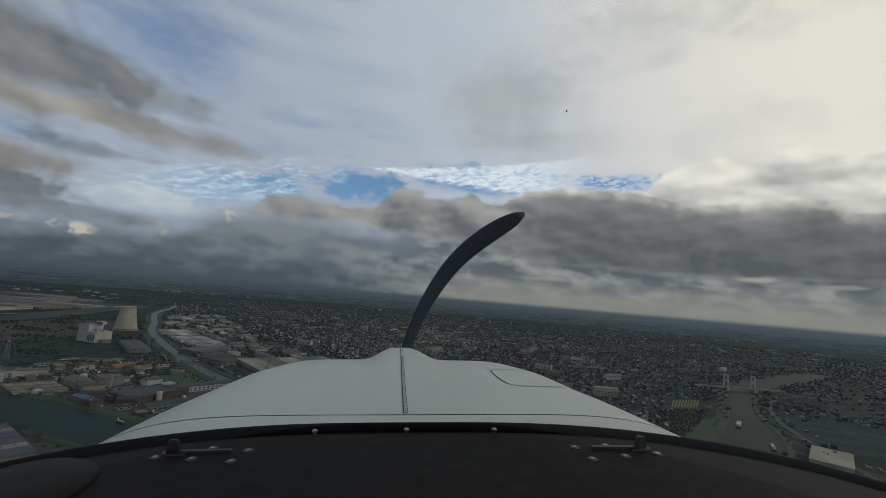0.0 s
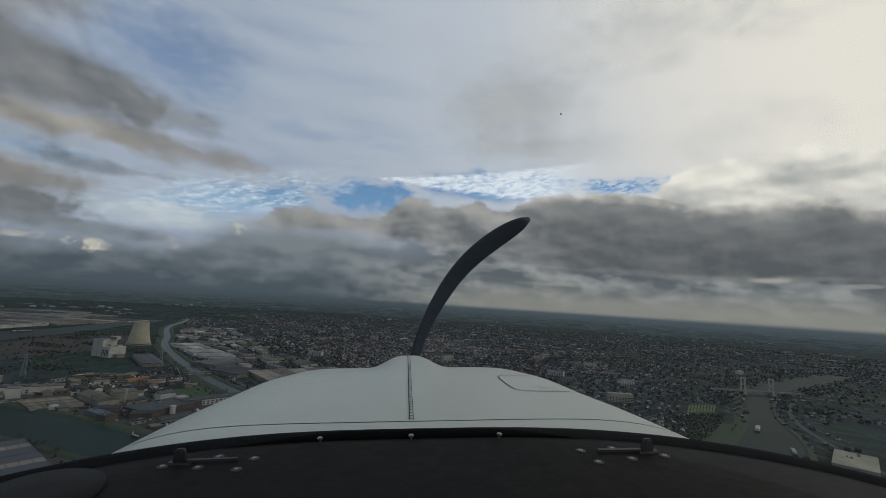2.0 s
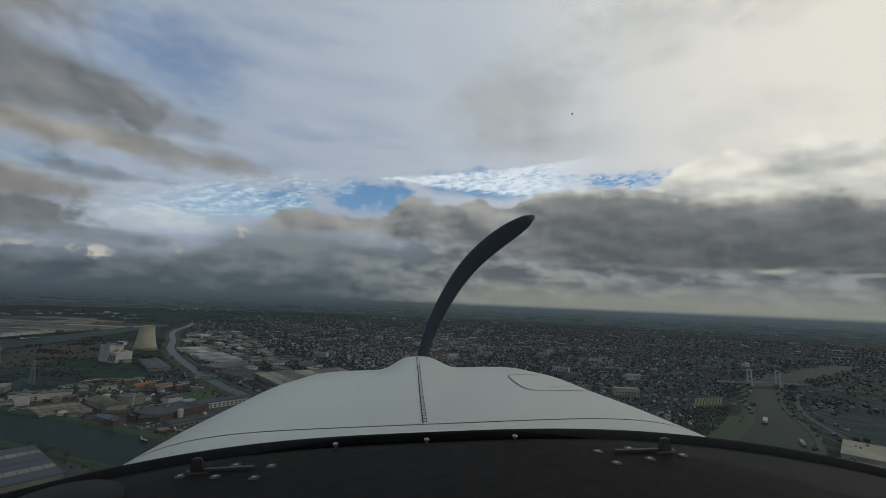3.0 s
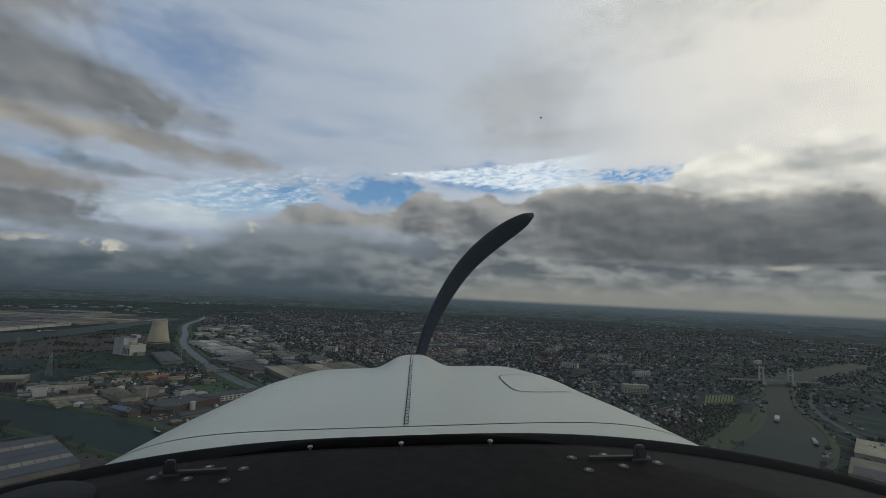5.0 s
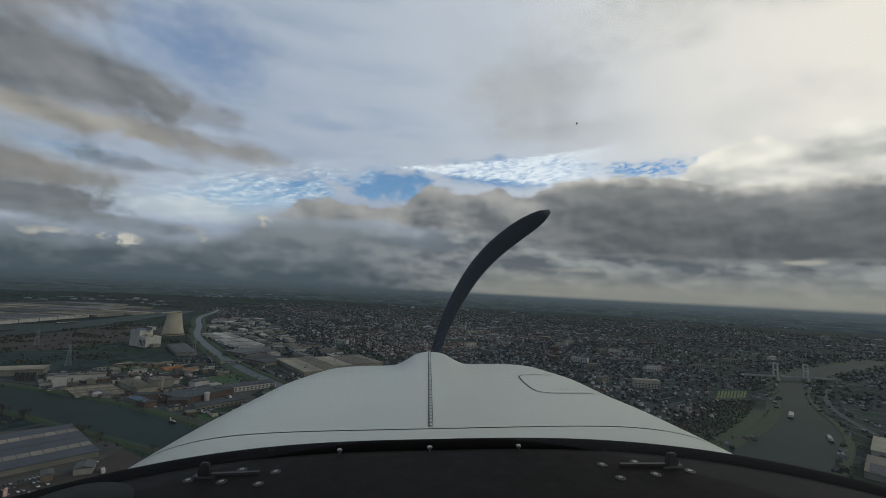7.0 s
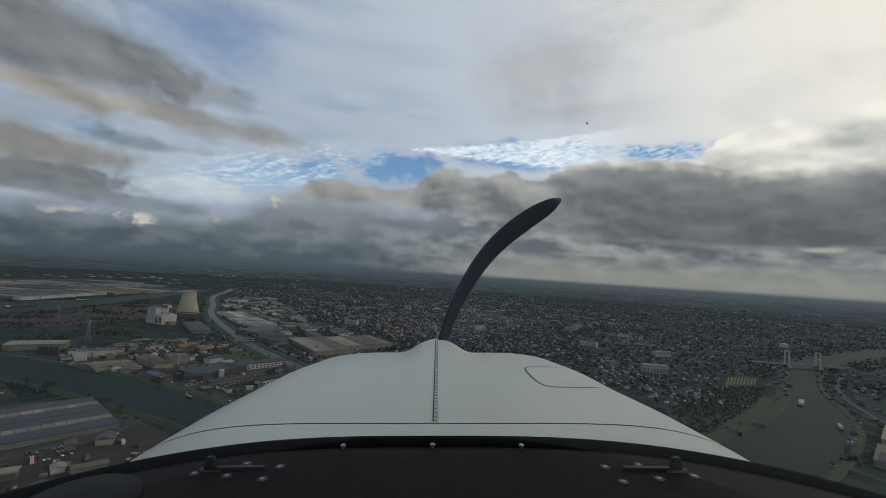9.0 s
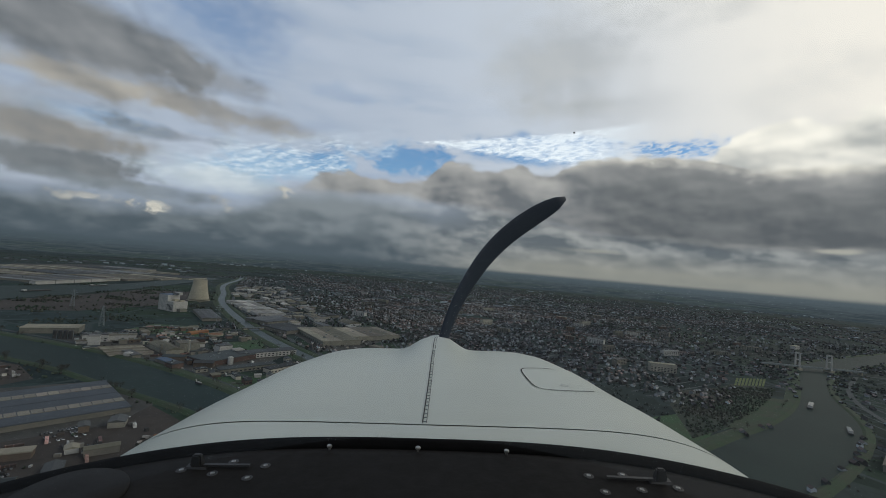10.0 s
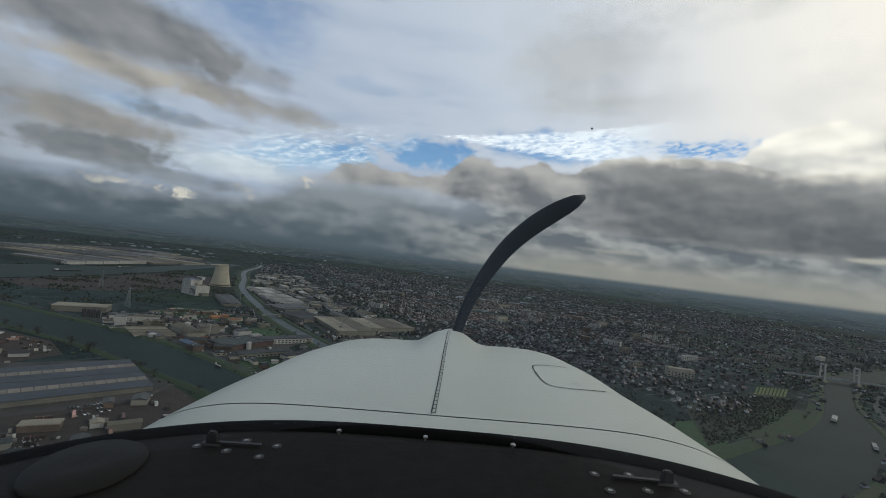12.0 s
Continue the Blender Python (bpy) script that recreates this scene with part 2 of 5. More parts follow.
    col = mix_colour(tree, slits * 0.8, col, (0.420, 0.390, 0.320))
    pale = (el + n_layer * 1.6).step(2.1, 1.0) * az.step(-10.0, 8.0)
    col = mix_colour(tree, pale * 0.8, col, mix_colour(tree, (n_streak * 2.0 + 0.5).clip(), (0.235, 0.230, 0.200), (0.320, 0.300, 0.245)))

    # far land beyond the sheet of ground, distance haze painted into its colour
    far_n = noise_at(tree, combine(tree, az * 0.30, el * 5.5, 2.0), 1.6, 7, 0.66)
    far_s = noise_at(tree, combine(tree, az * 0.9, el * 9.0, 31.0), 1.8, 4, 0.62)
    far_p = noise_at(tree, combine(tree, az * 0.08, el * 1.6, 9.0), 1.6, 4, 0.55)
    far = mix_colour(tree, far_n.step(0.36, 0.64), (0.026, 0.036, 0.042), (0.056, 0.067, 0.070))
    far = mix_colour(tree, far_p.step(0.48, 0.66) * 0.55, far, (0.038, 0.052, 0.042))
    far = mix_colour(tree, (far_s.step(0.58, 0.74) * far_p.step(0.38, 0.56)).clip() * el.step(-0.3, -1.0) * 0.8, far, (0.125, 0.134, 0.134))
    # pale blue haze put into the colour, stronger towards the horizon
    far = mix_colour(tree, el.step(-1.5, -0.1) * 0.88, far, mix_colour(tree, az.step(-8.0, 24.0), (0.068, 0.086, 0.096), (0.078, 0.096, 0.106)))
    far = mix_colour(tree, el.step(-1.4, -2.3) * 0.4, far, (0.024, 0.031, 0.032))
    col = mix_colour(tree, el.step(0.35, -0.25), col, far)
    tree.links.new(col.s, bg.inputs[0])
    bg.inputs[1].default_value = 1.0


build_world()
sun = new("sun", bpy.data.lights.new("sun", "SUN"))
sun.data.energy, sun.data.angle, sun.data.color = 0.45, radians(25), (1.0, 0.93, 0.82)
sun.matrix_world = look((0, 0, 400), (-math.sin(radians(SUN_AZ)) * 100, -math.cos(radians(SUN_AZ)) * 100, 400 - 100 * math.tan(radians(SUN_EL))))

# ---- materials ----


def material(name, colour, second=None, rough=0.7, metal=0.0, scale=1.0, grain=0.0, bump=0.0, island=0.0, obj=0.0, coat=0.0, contrast=(0.35, 0.65), spec=0.5):
    """A surface with two colours mixed by large noise, finer grain over it, and an optional change from piece to piece."""
    m = bpy.data.materials.new(name)
    m.use_nodes = True
    tree = m.node_tree
    b = tree.nodes["Principled BSDF"]
    b.inputs["Roughness"].default_value, b.inputs["Metallic"].default_value = rough, metal
    b.inputs["Coat Weight"].default_value = coat
    b.inputs["Specular IOR Level"].default_value = spec
    b.inputs["Coat Roughness"].default_value = 0.08
    coord = Sock(tree, tree.nodes.new("ShaderNodeTexCoord").outputs["Object"])
    big = noise_at(tree, coord, scale, 5, 0.6)
    col = mix_colour(tree, big.step(*contrast), colour, second or tuple(c * 0.8 for c in colour))
    fine = noise_at(tree, coord, scale * 9.0, 4, 0.6)
    if grain:
        col = mix_colour(tree, (fine - 0.5) * 2.0 * grain, col, tuple(c * 0.35 for c in colour))
    for amount, node, outlet in ((island, "ShaderNodeNewGeometry", "Random Per Island"), (obj, "ShaderNodeObjectInfo", "Random")):
        if amount:
            r = Sock(tree, tree.nodes.new(node).outputs[outlet])
            hsv = tree.nodes.new("ShaderNodeHueSaturation")
            tree.links.new((r * r * r * 4.0 * amount + (1.0 - amount)).s, hsv.inputs["Value"])
            tree.links.new(((r * 7.3).op("FRACT") * 0.05 + 0.475).s, hsv.inputs["Hue"])
            tree.links.new(col.s, hsv.inputs["Color"])
            col = Sock(tree, hsv.outputs[0])
    tree.links.new(col.s, b.inputs["Base Color"])
    tree.links.new((fine * 0.2 + (rough - 0.1)).clip().s, b.inputs["Roughness"])
    if bump:
        bn = tree.nodes.new("ShaderNodeBump")
        bn.inputs["Strength"].default_value = bump
        bn.inputs["Distance"].default_value = 0.3 / scale / 9.0
        tree.links.new(fine.s, bn.inputs["Height"])
        tree.links.new(bn.outputs[0], b.inputs["Normal"])
    return m


def ground_material():
    """Winter lowland: patchwork of fields and plots, mottled, crossed by paler tracks."""
    m = bpy.data.materials.new("winter_lowland")
    m.use_nodes = True
    tree = m.node_tree
    b = tree.nodes["Principled BSDF"]
    b.inputs["Roughness"].default_value = 0.95
    b.inputs["Specular IOR Level"].default_value = 0.1
    coord = Sock(tree, tree.nodes.new("ShaderNodeTexCoord").outputs["Object"])

    turn = tree.nodes.new("ShaderNodeVectorRotate")
    turn.inputs["Angle"].default_value = radians(38)
    tree.links.new(coord.s, turn.inputs["Vector"])
    turned = Sock(tree, turn.outputs[0])

    def cells(scale, feature="F1"):
        v = tree.nodes.new("ShaderNodeTexVoronoi")
        v.feature = feature
        v.inputs["Scale"].default_value = scale
        if feature == "F1":
            v.distance = "CHEBYCHEV"
        tree.links.new(turned.s, v.inputs["Vector"])
        return v

    plots = cells(1 / 210.0)
    sp = tree.nodes.new("ShaderNodeSeparateColor")
    tree.links.new(plots.outputs["Color"], sp.inputs[0])
    r, g = Sock(tree, sp.outputs[0]), Sock(tree, sp.outputs[1])
    col = mix_colour(tree, r.step(0.2, 0.8), (0.034, 0.042, 0.034), (0.032, 0.056, 0.030))
    col = mix_colour(tree, g.step(0.66, 0.95), col, (0.038, 0.044, 0.040))
    town = noise_at(tree, coord, 1 / 900.0, 3)
    col = mix_colour(tree, town.step(0.4, 0.62) * 0.75, col, (0.034, 0.057, 0.064))
    small = cells(1 / 34.0)
    sp2 = tree.nodes.new("ShaderNodeSeparateColor")
    tree.links.new(small.outputs["Color"], sp2.inputs[0])
    s = Sock(tree, sp2.outputs[0])
    col = mix_colour(tree, s.step(0.55, 1.0) * 0.4, col, (0.060, 0.081, 0.085))
    col = mix_colour(tree, s.step(0.35, 0.0) * 0.6, col, (0.018, 0.029, 0.027))
    mott = noise_at(tree, coord, 1 / 14.0, 6, 0.65)
    col = mix_colour(tree, mott.step(0.45, 0.8) * 0.6, col, (0.025, 0.034, 0.029))
    wood = noise_at(tree, coord, 1 / 260.0, 5, 0.62)
    col = mix_colour(tree, wood.step(0.54, 0.60) * 0.8, col, (0.018, 0.030, 0.030))
    edge = Sock(tree, cells(1 / 210.0, "DISTANCE_TO_EDGE").outputs["Distance"])
    col = mix_colour(tree, edge.step(0.022, 0.010) * 0.6, col, (0.069, 0.086, 0.090))
    tree.links.new(col.s, b.inputs["Base Color"])
    return m


def water_material(name, rough, spec):
    m = bpy.data.materials.new(name)
    m.use_nodes = True
    tree = m.node_tree
    b = tree.nodes["Principled BSDF"]
    coord = Sock(tree, tree.nodes.new("ShaderNodeTexCoord").outputs["Object"])
    silt = noise_at(tree, coord, 1 / 90.0, 4)
    tree.links.new(mix_colour(tree, silt.step(0.35, 0.7), (0.016, 0.032, 0.030), (0.022, 0.041, 0.037)).s, b.inputs["Base Color"])
    b.inputs["Roughness"].default_value = rough
    b.inputs["IOR"].default_value = 1.33
    b.inputs["Specular IOR Level"].default_value = spec
    bn = tree.nodes.new("ShaderNodeBump")
    bn.inputs["Strength"].default_value, bn.inputs["Distance"].default_value = 0.5, 0.25
    tree.links.new(noise_at(tree, coord, 0.35, 4, 0.6).s, bn.inputs["Height"])
    tree.links.new(bn.outputs[0], b.inputs["Normal"])
    return m


M_GROUND = ground_material()
M_WATER = water_material("river_water", 0.45, 0.06)
M_CANAL = water_material("still_canal_water", 0.36, 0.23)
M_BANK = material("bank_grass", (0.030, 0.062, 0.026), (0.042, 0.056, 0.032), 0.95, scale=0.03, grain=0.5)
M_FIELD = material("meadow", (0.034, 0.088, 0.034), (0.044, 0.072, 0.034), 0.95, scale=0.02, grain=0.4)
M_SPORT = material("trampled_turf", (0.137, 0.165, 0.052), (0.082, 0.120, 0.046), 0.95, scale=0.05, grain=0.4)
M_EARTH = material("bare_earth", (0.033, 0.029, 0.025), (0.052, 0.043, 0.036), 0.95, scale=0.015, grain=0.5)
M_YARD = material("concrete_yard", (0.070, 0.070, 0.063), (0.044, 0.046, 0.042), 0.9, scale=0.03, grain=0.5)
M_ROAD = material("asphalt_road", (0.058, 0.073, 0.078), (0.044, 0.056, 0.061), 0.9, scale=0.05, grain=0.3)
M_CONCRETE = material("weathered_concrete", (0.37, 0.35, 0.272), (0.29, 0.275, 0.215), 0.9, scale=0.03, grain=0.4)
M_WHITE = material("white_cladding", (0.41, 0.415, 0.395), (0.33, 0.335, 0.32), 0.6, scale=0.05, grain=0.25)
M_PALE = material("pale_plaster", (0.225, 0.220, 0.182), (0.168, 0.168, 0.144), 0.8, scale=0.06, grain=0.35, obj=0.3)
M_BRICKWALL = material("brick_wall", (0.130, 0.092, 0.072), (0.095, 0.072, 0.060), 0.9, scale=0.08, grain=0.4, obj=0.3)
M_ROOF_PALE = material("pale_flat_roof", (0.200, 0.190, 0.146), (0.148, 0.143, 0.113), 0.85, scale=0.03, grain=0.4, obj=0.3)
M_ROOF_GREY = material("grey_sheet_roof", (0.082, 0.088, 0.086), (0.056, 0.062, 0.063), 0.6, scale=0.04, grain=0.3, obj=0.6)
M_ROOF_DARK = material("dark_bitumen_roof", (0.035, 0.043, 0.048), (0.024, 0.030, 0.033), 0.8, scale=0.05, grain=0.4, obj=0.3)
M_ROOF_WHITE = material("white_sheet_roof", (0.265, 0.260, 0.232), (0.200, 0.200, 0.182), 0.6, scale=0.03, grain=0.3, obj=0.3)
M_SKYLIGHT = material("yellowed_skylight", (0.215, 0.198, 0.152), (0.170, 0.156, 0.120), 0.5, scale=0.2, grain=0.3, obj=0.15)
M_SOLAR = material("solar_glass", (0.016, 0.024, 0.050), (0.022, 0.030, 0.055), 0.45, scale=0.3, spec=0.12)
M_GLASSDARK = material("dark_window_glass", (0.018, 0.025, 0.031), (0.027, 0.035, 0.041), 0.2, scale=0.5)
M_ORANGE = material("rusty_orange_stock", (0.30, 0.150, 0.068), (0.205, 0.100, 0.052), 0.9, scale=0.08, grain=0.5)
M_STEEL = material("galvanised_steel", (0.273, 0.310, 0.319), (0.200, 0.230, 0.237), 0.5, 0.6, scale=0.2)
M_BARGE = material("barge_paint", (0.273, 0.310, 0.319), (0.182, 0.200, 0.206), 0.6, scale=0.1, grain=0.4)
M_DARKHULL = material("black_hull", (0.027, 0.030, 0.033), (0.046, 0.045, 0.041), 0.6, scale=0.1)
M_HOUSEWALL = material("house_walls", (0.145, 0.165, 0.178), (0.108, 0.112, 0.116), 0.9, scale=0.006, island=0.88)
M_HOUSEROOF = material("tiled_roofs", (0.116, 0.088, 0.080), (0.062, 0.082, 0.096), 0.85, scale=0.006, island=0.65)
M_SHEDROOF = material("far_shed_roofs", (0.150, 0.180, 0.195), (0.094, 0.118, 0.132), 0.8, scale=0.004, island=0.6)
M_WOOD = material("winter_wood", (0.028, 0.044, 0.041), (0.042, 0.052, 0.047), 0.95, scale=0.006, island=0.35)
M_SCRUB = material("winter_scrub", (0.025, 0.044, 0.027), (0.044, 0.046, 0.035), 0.95, scale=0.01, island=0.4)
M_CLUTTER = material("mixed_yard_stock", (0.22, 0.23, 0.225), (0.13, 0.115, 0.095), 0.8, scale=0.06, island=0.85)
M_DOOR = material("roller_door_paint", (0.035, 0.055, 0.05), (0.028, 0.042, 0.04), 0.6, scale=0.5, grain=0.2)
M_BARK = material("bark", (0.055, 0.050, 0.041), (0.036, 0.035, 0.031), 0.95, scale=1.0)
M_TWIGS = material("bare_twigs", (0.036, 0.040, 0.029), (0.055, 0.050, 0.037), 0.95, scale=0.3, island=0.4)
M_TARP = material("blue_sheet", (0.046, 0.090, 0.165), (0.064, 0.100, 0.154), 0.6, scale=0.1, grain=0.3)
M_CARPAINT = material("car_paint", (0.30, 0.31, 0.32), (0.24, 0.25, 0.26), 0.35, scale=0.5, obj=0.85)
M_CONTAINER = material("container_paint", (0.24, 0.14, 0.11), (0.16, 0.12, 0.11), 0.7, scale=0.3, grain=0.3, obj=0.8)
M_HALLROOF = material("blue_grey_roof", (0.062, 0.076, 0.094), (0.050, 0.062, 0.076), 0.7, scale=0.05, grain=0.3)
# aeroplane
M_COWL = material("white_gelcoat", (0.608, 0.648, 0.585), (0.565, 0.606, 0.548), 0.44, scale=2.2, coat=0.04)
M_SEAM = material("dark_joint", (0.02, 0.02, 0.02), (0.035, 0.033, 0.03), 0.8, scale=20)
M_DASH = material("charcoal_glareshield", (0.0102, 0.0097, 0.0092), (0.0128, 0.0121, 0.0114), 0.72, scale=5.0, grain=0.15, bump=0.12, spec=0.18)
M_RUBBER = material("black_rubber_seal", (0.004, 0.004, 0.004), (0.006, 0.006, 0.006), 0.85, scale=30, spec=0.04)
M_PLASTIC = material("black_plastic", (0.010, 0.010, 0.010), (0.014, 0.014, 0.014), 0.45, scale=40, grain=0.1)
M_DISC = material("dark_grey_cover", (0.0170, 0.0164, 0.0158), (0.0145, 0.0140, 0.0135), 0.7, scale=30, grain=0.2, spec=0.2)
M_SCREW = material("worn_steel", (0.42, 0.42, 0.41), (0.30, 0.30, 0.29), 0.35, 0.9, scale=300)
M_BLADE = material("dark_blade_lacquer", (0.020, 0.029, 0.046), (0.026, 0.035, 0.052), 0.5, scale=6, spec=0.3)
M_CABIN = material("dark_cabin_lining", (0.03, 0.03, 0.03), (0.04, 0.038, 0.036), 0.9, scale=4)


# ---- building blocks ----


def link_mesh(name, bm, mat, smooth=False):
    me = bpy.data.meshes.new(name)
    bm.to_mesh(me)
    bm.free()
    for mm in (mat if isinstance(mat, (list, tuple)) else [mat]):
        me.materials.append(mm)
    if smooth:
        me.polygons.foreach_set("use_smooth", [True] * len(me.polygons))
    return new(name, me)


def part(name, bm, mat, parent, label="", smooth=False):
    ob = link_mesh(name, bm, mat, smooth)
    ob.parent = parent
    if label:
        tagged(ob, label)
    return ob


def shared(name, mesh, parent, m):
    ob = new(name, mesh)
    ob.parent = parent
    ob.matrix_basis = m
    return ob


def box(bm, x0, x1, y0, y1, z0, z1, taper=0.0):
    v = [bm.verts.new(p) for p in ((x0, y0, z0), (x1, y0, z0), (x1, y1, z0), (x0, y1, z0),
                                   (x0 + taper, y0 + taper, z1), (x1 - taper, y0 + taper, z1), (x1 - taper, y1 - taper, z1), (x0 + taper, y1 - taper, z1))]
    for f in ((3, 2, 1, 0), (4, 5, 6, 7), (0, 1, 5, 4), (1, 2, 6, 5), (2, 3, 7, 6), (3, 0, 4, 7)):
        bm.faces.new([v[i] for i in f])
    return bm


def boxes(*rows, taper=0.0):
    bm = bmesh.new()
    for r in rows:
        box(bm, *r, taper=taper)
    return bm


def lathe(profile, n=32, bm=None, cx=0.0, cy=0.0, caps=True):
    """A solid of revolution from (radius, height) rows."""
    bm = bm or bmesh.new()
    rings = [[bm.verts.new((cx + r * math.cos(2 * math.pi * i / n), cy + r * math.sin(2 * math.pi * i / n), z)) for i in range(n)] for r, z in profile]
    for a, b in zip(rings, rings[1:]):
        for i in range(n):
            bm.faces.new((a[i], a[(i + 1) % n], b[(i + 1) % n], b[i]))
    if caps:
        bm.faces.new(rings[0][::-1])
        bm.faces.new(rings[-1])
    return bm


def bar(bm, p, q, r, n=6):
    """A round bar from p to q."""
    p, q = Vector(p), Vector(q)
    d = (q - p).normalized()
    a = d.orthogonal().normalized()
    b = d.cross(a)
    ring = [[bm.verts.new(c + (a * math.cos(2 * math.pi * i / n) + b * math.sin(2 * math.pi * i / n)) * r) for i in range(n)] for c in (p, q)]
    for i in range(n):
        bm.faces.new((ring[0][i], ring[0][(i + 1) % n], ring[1][(i + 1) % n], ring[1][i]))
    bm.faces.new(ring[0][::-1])
    bm.faces.new(ring[1])
    return bm


def thing(name, x, y, rot=0.0, z=0.0, label="", category="", group=""):
    ob = new(name)
    ob.empty_display_size = 1.0
    ob.matrix_basis = pose(x, y, z, 0, 0, rot)
    return tagged(ob, label, category, group)


def resample(pts, n):
    p = np.array(pts, float)
    # round the corners
    for _ in range(2):
        p = np.concatenate([p[:1], np.stack([0.75 * p[:-1] + 0.25 * p[1:], 0.25 * p[:-1] + 0.75 * p[1:]], 1).reshape(-1, p.shape[1]), p[-1:]])
    s = np.r_[0, np.cumsum(np.linalg.norm(np.diff(p[:, :2], axis=0), axis=1))]
    t = np.linspace(0, s[-1], n)
    return np.stack([np.interp(t, s, p[:, k]) for k in range(p.shape[1])], 1)


def ribbon(bm, left, right, z):
    a = [bm.verts.new((x, y, z)) for x, y in left]
    b = [bm.verts.new((x, y, z)) for x, y in right]
    for i in range(len(a) - 1):
        bm.faces.new((a[i], b[i], b[i + 1], a[i + 1]))
    return bm


def offset(line, d):
    t = np.gradient(line, axis=0)
    t /= np.linalg.norm(t, axis=1)[:, None] + 1e-9
    return line + np.stack([t[:, 1], -t[:, 0]], 1) * d


def inside(poly, pts):
    """Which of the points lie in the polygon."""
    poly, pts = np.array(poly, float), np.atleast_2d(pts)
    hit = np.zeros(len(pts), bool)
    for (x0, y0), (x1, y1) in zip(poly, np.roll(poly, -1, 0)):
        cross = ((y0 > pts[:, 1]) != (y1 > pts[:, 1])) & (pts[:, 0] < (x1 - x0) * (pts[:, 1] - y0) / (y1 - y0 + 1e-12) + x0)
        hit ^= cross
    return hit

# ---- the land ----


def build_ground():
    bm = bmesh.new()
    rings = [0.0, 150, 300, 500, 800, 1200, 1800, 2600, 3600, 5200]
    n = 72
    centre = bm.verts.new((0, 0, 0))
    prev = None
    for r in rings[1:]:
        ring = [bm.verts.new((r * math.cos(2 * math.pi * i / n), r * math.sin(2 * math.pi * i / n), 0)) for i in range(n)]
        for i in range(n):
            j = (i + 1) % n
            if prev is None:
                bm.faces.new((centre, ring[i], ring[j]))
            else:
                bm.faces.new((prev[i], ring[i], ring[j], prev[j]))
        prev = ring
    tagged(link_mesh("ground", bm, M_GROUND), "flat dark winter lowland of plots and fields", "ground", kind="structure")


build_ground()

NORTH = resample([(-1900, 690), (-1000, 605), (-684, 561), (-577, 545), (-465, 516), (-357, 477), (-260, 430), (-140, 385), (40, 372), (170, 400),
                  (250, 450), (329, 526), (373, 561), (463, 652), (541, 751), (622, 877), (768, 1108), (858, 1229), (1050, 1390), (1500, 1740)], 110)
SOUTH = resample([(-1900, 590), (-1000, 520), (-570, 470), (-454, 433), (-362, 406), (-292, 387), (-180, 335), (0, 288), (180, 300), (300, 375),
                  (417, 482), (518, 595), (571, 679), (619, 787), (679, 894), (837, 1113), (980, 1225), (1180, 1390), (1560, 1690)], 110)
CANAL = resample([(-1520, 2420), (-1400, 2200), (-1285, 1910), (-1150, 1690), (-1010, 1500), (-865, 1260), (-615, 973), (-460, 813), (-344, 712), (-252, 637), (-120, 515), (-30, 375)], 70)
DOCK_A = resample([(-1480, 700), (-1500, 1000), (-1478, 1191), (-1420, 1342), (-1442, 1557), (-1573, 2028), (-1560, 2200)], 30)
DOCK_B = resample([(-1230, 640), (-1210, 800), (-1208, 977), (-1234, 1144), (-1270, 1373), (-1396, 1802), (-1500, 2190)], 30)
CANAL_L, CANAL_R = offset(CANAL, -10), offset(CANAL, 10)

for wname, left, right, text in (("river_water", NORTH, SOUTH, "wide calm grey-green river between grassy banks"),
                                 ("canal_water", CANAL_R, CANAL_L, "narrow pale canal in a long curve"),
                                 ("dock_water", DOCK_A, DOCK_B, "broad calm dock basin beside the sheds")):
    tagged(link_mesh(wname, ribbon(bmesh.new(), left, right, 0.5 if wname == "river_water" else 0.35), M_CANAL if wname == "canal_water" else M_WATER), text, "water", kind="structure")


def embankment(name, line, side, width, height, mat, text):
    """A low ridge along a shore line, on its landward side."""
    bm = bmesh.new()
    rows = [offset(line, side * d) for d in (-1.0, width * 0.25, width * 0.6, width)]
    zs = (0.1, height, height * 0.85, 0.02)
    vs = [[bm.verts.new((x, y, z)) for x, y in r] for r, z in zip(rows, zs)]
    for a, b in zip(vs, vs[1:]):
        for i in range(len(a) - 1):
            bm.faces.new((a[i], b[i], b[i + 1], a[i + 1]))
    tagged(link_mesh(name, bm, mat), text, "embankment", kind="structure")


embankment("river_bank_north", NORTH, -1, 22, 2.2, M_BANK, "grassy river bank with a stone foot")
embankment("river_bank_south", SOUTH, 1, 12, 2.0, M_BANK, "rough grassy river bank under shrubs")
embankment("canal_bank_west", CANAL_R, 1, 17, 1.6, M_BANK, "straight grassed canal bank")
embankment("canal_bank_east", CANAL_L, -1, 15, 1.6, M_BANK, "straight grassed canal bank")


def sheet(name, pts, mat, text, category, z=0.2):
    bm = bmesh.new()
    bm.faces.new([bm.verts.new((x, y, z)) for x, y in pts])
    bmesh.ops.triangulate(bm, faces=bm.faces[:])
    tagged(link_mesh(name, bm, mat), text, category, kind="structure")


